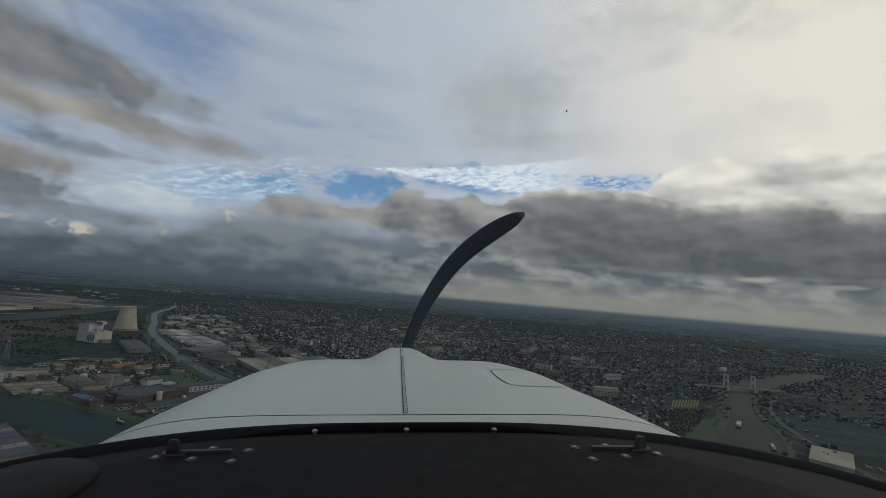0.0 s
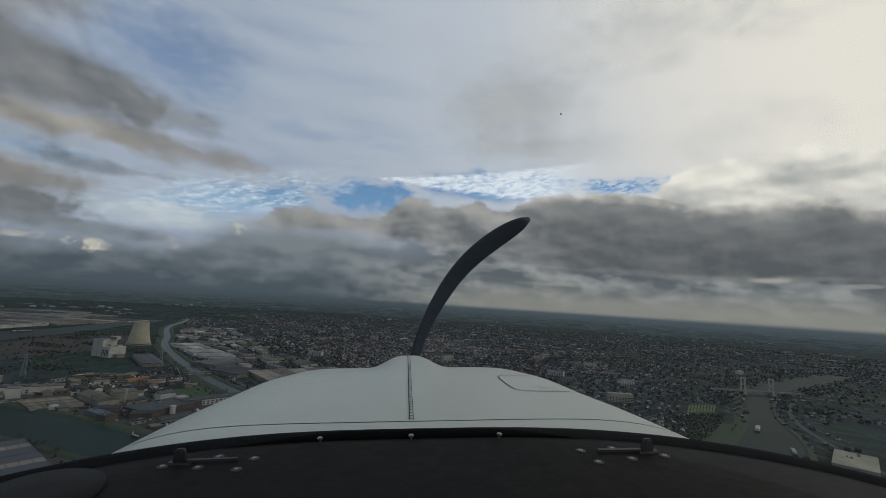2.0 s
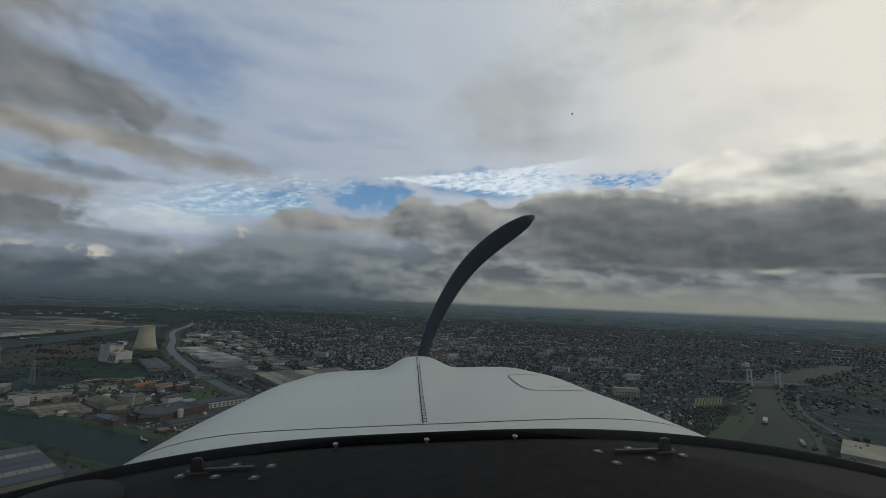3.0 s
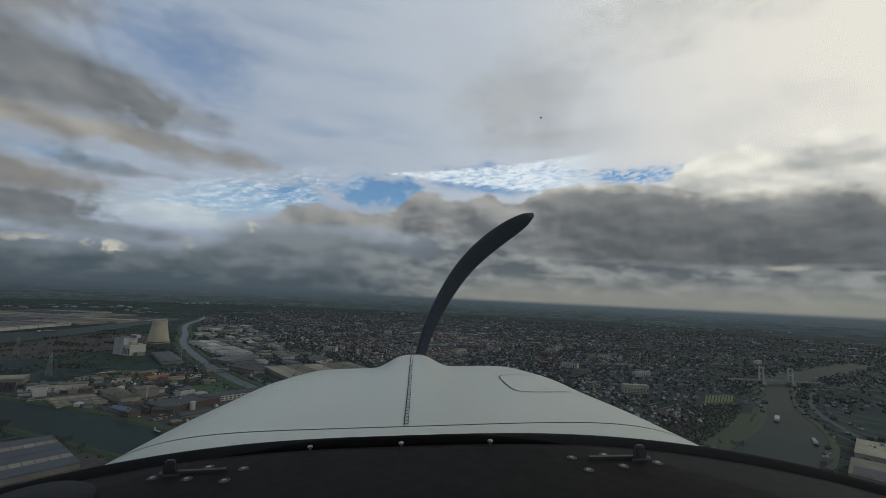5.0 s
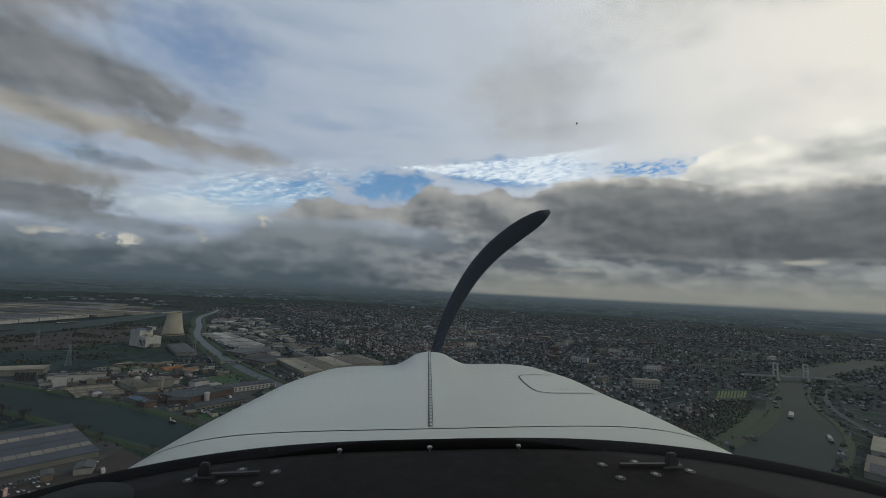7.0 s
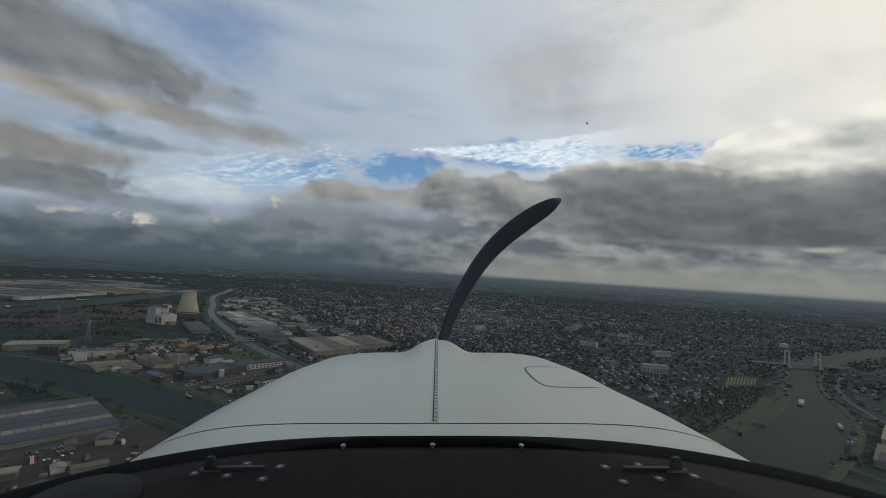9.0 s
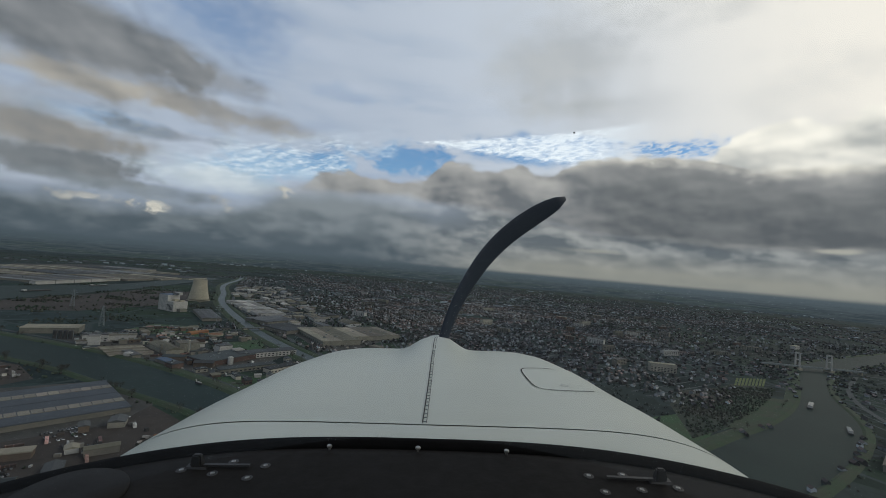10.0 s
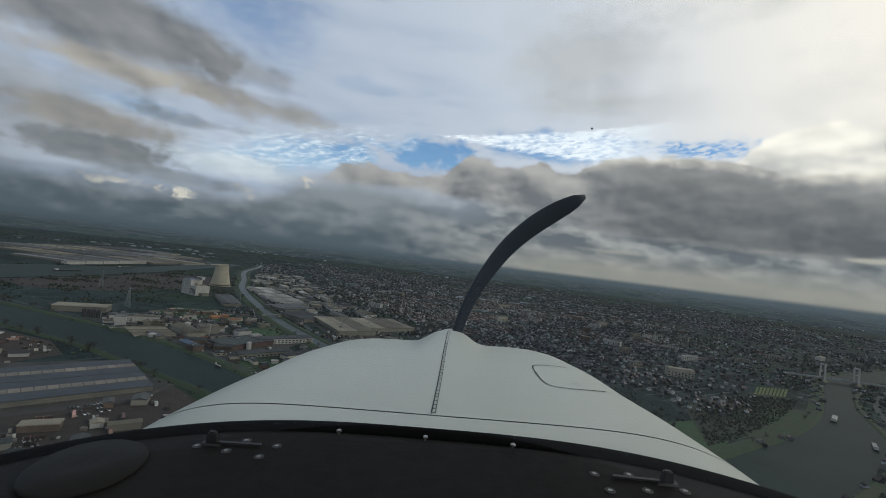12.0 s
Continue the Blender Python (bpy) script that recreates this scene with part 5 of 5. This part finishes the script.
rng = random.Random(21)
car = car_kind()
first = True
for cx, cy, rot, nx, ny in ((-380, 372, 62, 6, 3), (-345, 350, 62, 5, 2), (-268, 505, 40, 8, 2), (-300, 470, 25, 6, 2), (-330, 590, 55, 6, 1), (-440, 520, 20, 6, 1), (-420, 665, 60, 6, 1), (-352, 300, 62, 9, 3), (-300, 290, 30, 8, 2), (-330, 230, 60, 8, 2), (-590, 330, 60, 8, 2), (-640, 400, 20, 8, 2), (600, 560, 60, 8, 2)):
    for i in range(nx):
        for j in range(ny):
            if rng.random() < 0.25:
                continue
            a = radians(rot)
            lx, ly = (i - nx / 2) * 3.0, (j - ny / 2) * 11.0
            m = pose(cx + lx * math.cos(a) - ly * math.sin(a), cy + lx * math.sin(a) + ly * math.cos(a), 0.13, 0, 0, rot + 90 + rng.choice((0, 180)))
            if first:
                car.matrix_basis, first = m, False
            else:
                copy_thing(car, m)
crate = stack_kind("shipping_container", 12.0, 2.4, 2.6, M_CONTAINER, "weathered steel shipping container in a yard", "container", "containers")
tarp = stack_kind("sheeted_stack", 16.0, 7.0, 3.5, M_TARP, "goods stacked under blue sheeting", "stack", "sheeted stacks")
crate.matrix_basis = pose(-560, 600, 0.02, 0, 0, 50)
for k in range(64):
    cx, cy = rng.choice(((-420, 215), (-520, 225), (-330, 265), (-640, 330), (-620, 430), (-560, 640), (-600, 690), (-470, 575), (-1620, 1300), (-640, 770)))
    copy_thing(crate, pose(cx + rng.gauss(0, 18), cy + rng.gauss(0, 12), 0.02, 0, 0, rng.choice((48, 50, 138))))
tarp.matrix_basis = pose(-470, 560, 0.13, 0, 0, -30)
copy_thing(tarp, pose(-455, 548, 0.13, 0, 0, -30))
copy_thing(tarp, pose(-440, 582, 0.13, 0, 0, 60))

# ---- the aeroplane ----
plane = new("light_aeroplane")
plane.matrix_basis = Matrix.Translation(OVER) @ Matrix.Rotation(radians(6.816), 4, "Z") @ Matrix.Rotation(radians(4.882), 4, "X") @ Matrix.Rotation(radians(-3.500), 4, "Y")
tagged(plane, "small white light aeroplane with black glareshield and dark propeller", "aeroplane")

STATION = (0.60, 0.68, 0.80, 1.00, 1.30, 1.60, 1.85, 1.95)
SIDE_X = (0.493, 0.484, 0.477, 0.470, 0.443, 0.415, 0.401, 0.397)
SIDE_Z = (-0.332, -0.338, -0.347, -0.361, -0.385, -0.433, -0.493, -0.520)
DROP = (0.046, 0.037, 0.025, 0.022, 0.028, 0.024, 0.021, 0.014)
POWER = (5.0, 5.3, 5.8, 6.7, 7.4, 8.2, 8.8, 9.1)


def eased(values):
    """The stations' values, on a fine row and free of kinks."""
    v = np.interp(SMOOTH, STATION, values)
    k = np.hanning(31)
    return np.convolve(np.pad(v, 15, mode="reflect", reflect_type="odd"), k / k.sum(), "valid")


SMOOTH = np.linspace(0.60, 1.95, 200)
SMOOTH_X, SMOOTH_Z, SMOOTH_D = eased(SIDE_X), eased(SIDE_Z), eased(DROP)


def cowl_z(x, y):
    """Height of the upper cowling."""
    xs, zs = float(np.interp(y, SMOOTH, SMOOTH_X)), float(np.interp(y, SMOOTH, SMOOTH_Z))
    xs *= 1 + 0.05 * min(max((1.15 - y) / 0.40, 0), 1) if x > 0 else 1
    drop, power = float(np.interp(y, SMOOTH, SMOOTH_D)), float(np.interp(y, STATION, POWER))
    t = min(max((y - 1.05) / 0.85, 0), 1)
    hump = 0.055 * t * t * (3 - 2 * t) * math.exp(-(abs(x) / 0.099) ** 3.4)
    return zs + drop - drop * (abs(x) / xs) ** power + hump


def edge_y(x):
    """Front edge of the glareshield, at the foot of the windscreen."""
    return 0.697 - (0.171 if x < 0 else 0.150) * (abs(x) / 0.56) ** 3.0


def cowl_half_width(y):
    return float(np.interp(y, STATION, SIDE_X)) * 1.22


def cowling():
    bm = bmesh.new()
    ys = [0.803 + (1.95 - 0.803) * i / 60 for i in range(61)]
    cols = 96
    rows = []
    for y in ys:
        hw = cowl_half_width(y)
        xs = [hw * (-1 + 2 * j / cols) for j in range(cols + 1)]
        row = [bm.verts.new((-hw, y, cowl_z(-hw, y) - 0.45))] + [bm.verts.new((x, y, cowl_z(x, y))) for x in xs] + [bm.verts.new((hw, y, cowl_z(hw, y) - 0.45))]
        rows.append(row)
    # rounded nose
    for dy, dz, sc in ((0.035, 0.010, 0.98), (0.065, 0.035, 0.95), (0.085, 0.08, 0.90), (0.095, 0.16, 0.84)):
        hw = cowl_half_width(1.95)
        row = []
        for j in range(cols + 1):
            x = hw * (-1 + 2 * j / cols)
            row.append(bm.verts.new((x * sc, 1.95 + dy, cowl_z(x, 1.95) - dz)))
        row = [bm.verts.new((-hw * sc, 1.95 + dy, cowl_z(hw, 1.95) - 0.45))] + row + [bm.verts.new((hw * sc, 1.95 + dy, cowl_z(hw, 1.95) - 0.45))]
        rows.append(row)
    for a, b in zip(rows, rows[1:]):
        for i in range(len(a) - 1):
            bm.faces.new((a[i], a[i + 1], b[i + 1], b[i]))
    bm.faces.new(rows[-1][::-1])
    ob = part("cowling", bm, M_COWL, plane, "glossy white engine cowling with a central ridge", True)
    # joint under the rear edge, hinge along the middle, inspection hatch
    bm = bmesh.new()
    hw = cowl_half_width(0.80) * 0.985
    a = [bm.verts.new((hw * (-1 + 2 * j / 80), 0.795, cowl_z(hw * (-1 + 2 * j / 80), 0.80) - 0.004)) for j in range(81)]
    b = [bm.verts.new((v.co.x, 0.807, v.co.z)) for v in a]
    for i in range(80):
        bm.faces.new((a[i], a[i + 1], b[i + 1], b[i]))
    part("rear_joint", bm, M_SEAM, ob, "dark gap behind the cowling")
    for off, wd, nm, mat in ((-0.0040, 0.0024, "hinge_gap", M_SEAM), (0.0036, 0.0011, "hinge_gap", M_SEAM)):
        bm = bmesh.new()
        ln = [(off, 0.808 + (1.915 - 0.808) * j / 60) for j in range(61)]
        lift = 0.0012 if nm == "hinge_gap" else 0.0016
        l = [bm.verts.new((x - wd / 2, y, cowl_z(x, y) + lift)) for x, y in ln]
        r = [bm.verts.new((x + wd / 2, y, cowl_z(x, y) + lift)) for x, y in ln]
        for i in range(60):
            bm.faces.new((l[i], r[i], r[i + 1], l[i + 1]))
        part(nm, bm, mat, ob)
    bm = bmesh.new()
    l = [bm.verts.new((-0.035 + 0.07 * j / 12, 1.915, cowl_z(-0.035 + 0.07 * j / 12, 1.915) + 0.0012)) for j in range(13)]
    r = [bm.verts.new((v.co.x, 1.928, cowl_z(v.co.x, 1.928) + 0.0012)) for v in l]
    for i in range(12):
        bm.faces.new((l[i], l[i + 1], r[i + 1], r[i]))
    part("front_joint", bm, M_SEAM, ob, "thin dark joint behind the spinner")
    # hinge knuckles
    me = bpy.data.meshes.new("hinge_knuckle")
    kb = boxes((-0.0034, 0.0034, -0.0012, 0.0012, 0, 0.0012), taper=0.0004)
    kb.to_mesh(me)
    kb.free()
    me.materials.append(M_STEEL)
    for j in range(26):
        y = 0.815 + 0.024 * j
        if y < 1.45:
            shared("hinge_knuckle", me, ob, pose(0, y, cowl_z(0, y) + 0.001))
    # hatch outline: an open rounded groove
    pts = [(0.418, 1.083), (0.380, 1.066), (0.340, 1.057), (0.300, 1.057), (0.278, 1.063), (0.264, 1.085), (0.258, 1.150), (0.256, 1.215), (0.260, 1.248), (0.276, 1.262), (0.320, 1.270), (0.366, 1.277)]
    ln = resample(pts, 48)
    bm = bmesh.new()
    lo, hi = offset(ln, -0.0018), offset(ln, 0.0018)
    l = [bm.verts.new((x, y, cowl_z(x, y) + 0.0012)) for x, y in lo]
    r = [bm.verts.new((x, y, cowl_z(x, y) + 0.0012)) for x, y in hi]
    for i in range(len(l) - 1):
        bm.faces.new((l[i], r[i], r[i + 1], l[i + 1]))
    part("hatch_groove", bm, M_SEAM, ob, "thin dark outline of the oil hatch")
    bm = bmesh.new()
    t = [(0.347 + 0.011 * math.cos(k * 0.5236), 1.102 + 0.009 * math.sin(k * 0.5236)) for k in range(12)]
    s = [(0.347 + 0.0085 * math.cos(k * 0.5236), 1.102 + 0.0068 * math.sin(k * 0.5236)) for k in range(12)]
    o1 = [bm.verts.new((x, y, cowl_z(x, y) + 0.0014)) for x, y in t]
    o2 = [bm.verts.new((x, y, cowl_z(x, y) + 0.0014)) for x, y in s]
    for k in range(12):
        bm.faces.new((o1[k], o1[(k + 1) % 12], o2[(k + 1) % 12], o2[k]))
    part("hatch_latch", bm, M_STEEL, ob)


cowling()


def scuttle():
    """White panel between the windscreen's foot and the cowling."""
    bm = bmesh.new()
    cols, n = 96, 8
    rows = []
    hw = cowl_half_width(0.80)
    for i in range(n + 1):
        row = []
        for j in range(cols + 1):
            x = hw * (-1 + 2 * j / cols)
            y0 = min(edge_y(x) - 0.004, 0.78)
            y = y0 + (0.797 - y0) * i / n
            row.append(bm.verts.new((x, y, cowl_z(x, y))))
        rows.append(row)
    for a, b in zip(rows, rows[1:]):
        for i in range(cols):
            bm.faces.new((a[i], a[i + 1], b[i + 1], b[i]))
    for s in (0, -1):
        for i in range(n):
            a, b = rows[i][s], rows[i + 1][s]
            c, d = (bm.verts.new((v.co.x, v.co.y, v.co.z - 0.45)) for v in (b, a))
            bm.faces.new((a, b, c, d))
    part("scuttle", bm, M_COWL, plane, "white panel at the foot of the windscreen", True)


scuttle()

SHIELD_Z = -0.300


def glareshield():
    bm = bmesh.new()
    cols = 80
    xs = [-0.66 + 1.32 * j / cols for j in range(cols + 1)]
    prof = [(-0.006, -0.02), (-0.008, -0.004), (-0.014, 0.0), (-0.05, 0.001), (-0.12, 0.001), (-0.2, 0.0), (-0.32, -0.001), (-0.345, -0.006), (-0.352, -0.02), (-0.352, -0.10)]
    rows = []
    for dy, dz in prof:
        row = []
        for x in xs:
            e = edge_y(x) if abs(x) < 0.56 else edge_y(math.copysign(0.56, x)) - (abs(x) - 0.56) * 1.1
            y = max(e + dy, 0.16) if dy > -0.3 else min(0.30 + (dy + 0.32), e + dy + 0.1)
            row.append(bm.verts.new((x, y, SHIELD_Z + dz - 0.02 * max(abs(x) - 0.5, 0))))
        rows.append(row)
    for a, b in zip(rows, rows[1:]):
        for i in range(cols):
            bm.faces.new((a[i], b[i], b[i + 1], a[i + 1]))
    ob = part("glareshield", bm, M_DASH, plane, "matt charcoal glareshield over the instrument panel", True)
    # rubber seal along the windscreen's foot
    bm = bmesh.new()
    prev = None
    m = 120
    for j in range(m + 1):
        x = -0.66 + 1.32 * j / m
        e = edge_y(x) if abs(x) < 0.56 else edge_y(math.copysign(0.56, x)) - (abs(x) - 0.56) * 1.1
        sec = [(0.003, -0.03), (0.003, 0.001), (-0.003, 0.005), (-0.014, 0.005), (-0.026, 0.003), (-0.030, 0.001), (-0.030, -0.03)]
        ring = [bm.verts.new((x, e + a, SHIELD_Z + 0.001 + b - 0.02 * max(abs(x) - 0.5, 0))) for a, b in sec]
        if prev:
            for i in range(len(ring) - 1):
                bm.faces.new((prev[i], ring[i], ring[i + 1], prev[i + 1]))
        prev = ring
    part("rubber_seal", bm, M_RUBBER, ob, "black rubber seal along the windscreen", True)
    # screws on washers
    screw = bpy.data.meshes.new("screw")
    b2 = lathe([(0.0032, 0), (0.0032, 0.0008), (0.0024, 0.0013), (0.0010, 0.0009)], 14)
    b2.to_mesh(screw)
    b2.free()
    screw.materials.append(M_SCREW)
    washer = bpy.data.meshes.new("washer")
    b2 = lathe([(0.0072, 0), (0.0068, 0.0007), (0.0040, 0.0008), (0.0038, 0.0003)], 18)
    b2.to_mesh(washer)
    b2.free()
    washer.materials.append(M_PLASTIC)
    for x, y in ((-0.330, 0.592), (-0.283, 0.586), (-0.231, 0.578), (-0.269, 0.617), (-0.219, 0.609),
                 (0.244, 0.607), (0.294, 0.612), (0.254, 0.570), (0.306, 0.577), (0.358, 0.583)):
        z = SHIELD_Z + 0.0012
        shared("washer", washer, ob, pose(x, y, z))
        shared("screw", screw, ob, pose(x, y, z + 0.0004))
    # three small metal clips at the seal
    for x in (-0.140, -0.003, 0.134):
        y = edge_y(x) - 0.037
        part("clip", lathe([(0.0016, SHIELD_Z + 0.002), (0.0018, SHIELD_Z + 0.0055), (0.0042, SHIELD_Z + 0.0065), (0.0042, SHIELD_Z + 0.0085), (0.0030, SHIELD_Z + 0.0095)], 10, None, x, y), M_SCREW, ob)
    # round cover
    cx, cy = -0.432, 0.520
    part("round_cover", lathe([(0.066, SHIELD_Z), (0.067, SHIELD_Z + 0.004), (0.064, SHIELD_Z + 0.0062), (0.016, SHIELD_Z + 0.0068), (0.012, SHIELD_Z + 0.0062), (0.001, SHIELD_Z + 0.0062)], 56, None, cx, cy), M_DISC, ob, "flat round dark grey cover", True)


glareshield()


def lever(x, y, way):
    """Vent lever: a tapered knob on a foot, with a long flat arm."""
    ob = new("vent_lever")
    ob.parent = plane
    ob.matrix_basis = pose(x, y, SHIELD_Z + 0.001)
    tagged(ob, "black plastic lever with a tapered knob")
    bm = boxes((-0.016, 0.016, -0.007, 0.007, 0, 0.0025), taper=0.002)
    part("foot", bm, M_PLASTIC, ob)
    bm = boxes((-0.0085, 0.0085, -0.0065, 0.0065, 0.0025, 0.0190), taper=0.0026)
    bmesh.ops.bevel(bm, geom=bm.edges[:], offset=0.0018, segments=2, affect="EDGES")
    part("knob", bm, M_PLASTIC, ob)
    bm = bmesh.new()
    x0, x1 = (0.008 * way, 0.074 * way)
    box(bm, min(x0, x1), max(x0, x1), -0.0030, 0.0030, 0.0022, 0.0042, taper=0.0006)
    bmesh.ops.rotate(bm, verts=bm.verts[:], cent=(0, 0, 0), matrix=Matrix.Rotation(radians(2 * way), 3, "Z"))
    part("arm", bm, M_PLASTIC, ob)


lever(-0.313, 0.602, 1)
lever(0.341, 0.599, -1)


def propeller():
    ob = new("propeller")
    ob.parent = plane
    ob.matrix_basis = pose(0, 2.16, -0.60)
    tagged(ob, "two-bladed dark propeller at rest")
    bm = lathe([(0.10, -0.10), (0.115, -0.05), (0.11, 0.02), (0.085, 0.10), (0.045, 0.17), (0.008, 0.20)], 28)
    bmesh.ops.rotate(bm, verts=bm.verts[:], cent=(0, 0, 0), matrix=Matrix.Rotation(radians(-90), 3, "X"))
    part("spinner", bm, M_COWL, ob, "white spinner", True)
    for flip in (0, 180):
        bm = bmesh.new()
        prev = None
        path = resample([(0.02, 0.05), (0.06, 0.20), (0.13, 0.36), (0.26, 0.56), (0.42, 0.70), (0.62, 0.82)], 22)
        tang = np.gradient(path, axis=0)
        tang /= np.linalg.norm(tang, axis=1)[:, None]
        for k in range(22):
            s = k / 21
            chord = (0.066 + 0.050 * math.sin(min(s * 1.25, 1) * math.pi * 0.62)) * math.sqrt(max(0.03, 1 - max(0.0, (s - 0.72) / 0.285) ** 2.4))
            thick = 0.030 * (1 - s) + 0.007
            pitch = radians(58 - 38 * s)
            n = Vector((tang[k][1], 0, -tang[k][0]))
            fwd = Vector((0, 1, 0))
            u = n * math.cos(pitch) + fwd * math.sin(pitch)
            w = fwd * math.cos(pitch) - n * math.sin(pitch)
            c = Vector((path[k][0], 0, path[k][1]))
            ring = [bm.verts.new(c + u * chord * 0.5 * math.cos(a) + w * thick * 0.5 * math.sin(a) * (1.2 - 0.4 * math.cos(a))) for a in [2 * math.pi * i / 16 for i in range(16)]]
            if prev:
                for i in range(16):
                    bm.faces.new((prev[i], prev[(i + 1) % 16], ring[(i + 1) % 16], ring[i]))
            else:
                bm.faces.new(ring[::-1])
            prev = ring
        bm.faces.new(prev)
        if flip:
            bmesh.ops.rotate(bm, verts=bm.verts[:], cent=(0, 0, 0), matrix=Matrix.Rotation(radians(180), 3, "Y"))
        part("blade", bm, M_BLADE, ob, "dark curved propeller blade", True)


propeller()


def cabin():
    """The tub of the cabin below and behind the view: lining, floor and rear wall."""
    bm = boxes((-0.66, -0.62, -1.4, 0.5, -1.05, -0.33), (0.62, 0.66, -1.4, 0.5, -1.05, -0.33), (-0.66, 0.66, -1.4, 0.8, -1.10, -1.05), (-0.66, 0.66, -1.44, -1.4, -1.05, 0.25),
               (-0.62, 0.62, 0.27, 0.31, -1.05, -0.41))
    part("cabin_tub", bm, M_CABIN, plane, "dark lined cabin tub")


cabin()


def glass_material():
    """Clear canopy plastic: lets all light through but for a weak mirror image and an added milky veil."""
    m = bpy.data.materials.new("clear_canopy")
    m.use_nodes = True
    tree = m.node_tree
    tree.nodes.clear()
    out = tree.nodes.new("ShaderNodeOutputMaterial")
    mix = tree.nodes.new("ShaderNodeMixShader")
    clear_glass = tree.nodes.new("ShaderNodeBsdfTransparent")
    clear_glass.inputs[0].default_value = (0.97, 0.98, 0.975, 1)
    gloss = tree.nodes.new("ShaderNodeBsdfGlossy")
    gloss.inputs["Roughness"].default_value = 0.02
    fres = tree.nodes.new("ShaderNodeFresnel")
    fres.inputs["IOR"].default_value = 1.45
    tree.links.new(fres.outputs[0], mix.inputs[0])
    tree.links.new(clear_glass.outputs[0], mix.inputs[1])
    tree.links.new(gloss.outputs[0], mix.inputs[2])
    # an added uneven bluish veil that lifts the dark land like distance haze
    haze_lift = tree.nodes.new("ShaderNodeBsdfTranslucent")
    haze_lift.inputs[0].default_value = (0.80, 0.90, 1.0, 1)
    lift_mix = tree.nodes.new("ShaderNodeMixShader")
    lift_grain = noise_at(tree, Sock(tree, tree.nodes.new("ShaderNodeTexCoord").outputs["Object"]), 5.0, 5, 0.6)
    tree.links.new((lift_grain * 0.012 + 0.012).s, lift_mix.inputs[0])
    tree.links.new(mix.outputs[0], lift_mix.inputs[1])
    tree.links.new(haze_lift.outputs[0], lift_mix.inputs[2])
    tree.links.new(lift_mix.outputs[0], out.inputs[0])
    return m


def windscreen():
    """A bubble from the glareshield's edge up and back over the seats."""
    bm = bmesh.new()
    rows = []
    for i in range(25):
        v = radians(4 + 86 * i / 24)
        row = []
        for j in range(49):
            u = radians(-90 + 180 * j / 48)
            row.append(bm.verts.new((0.665 * math.sin(u) * math.cos(v) ** 0.6, -0.15 + 0.84 * math.cos(u) * math.cos(v) ** 0.8, -0.345 + 0.80 * math.sin(v))))
        rows.append(row)
    for a, b in zip(rows, rows[1:]):
        for i in range(48):
            bm.faces.new((a[i], b[i], b[i + 1], a[i + 1]))
    ob = part("windscreen", bm, glass_material(), plane, "clear bubble windscreen", True)
    ob.visible_shadow = False
    # a dried insect on the glass
    way = Vector((0.345, 0.99, 0.316)).normalized()
    spot = way * 0.5
    for k in range(400):
        x, y, z = spot
        s = min(max((z + 0.345) / 0.80, 0), 1)
        v = math.asin(s)
        if (x / (0.665 * math.cos(v) ** 0.6)) ** 2 + ((y + 0.15) / (0.84 * math.cos(v) ** 0.8)) ** 2 >= 0.985:
            break
        spot = spot + way * 0.001
    bm = bmesh.new()
    bmesh.ops.create_icosphere(bm, subdivisions=2, radius=0.0010)
    for q in bm.verts:
        q.co *= 1 + 0.4 * noise.noise(q.co * 900)
    bmesh.ops.scale(bm, vec=(1, 0.4, 1.25), verts=bm.verts[:])
    bmesh.ops.translate(bm, vec=spot, verts=bm.verts[:])
    part("dirt_speck", bm, M_DISC, ob, "dark dried speck on the glass")


windscreen()
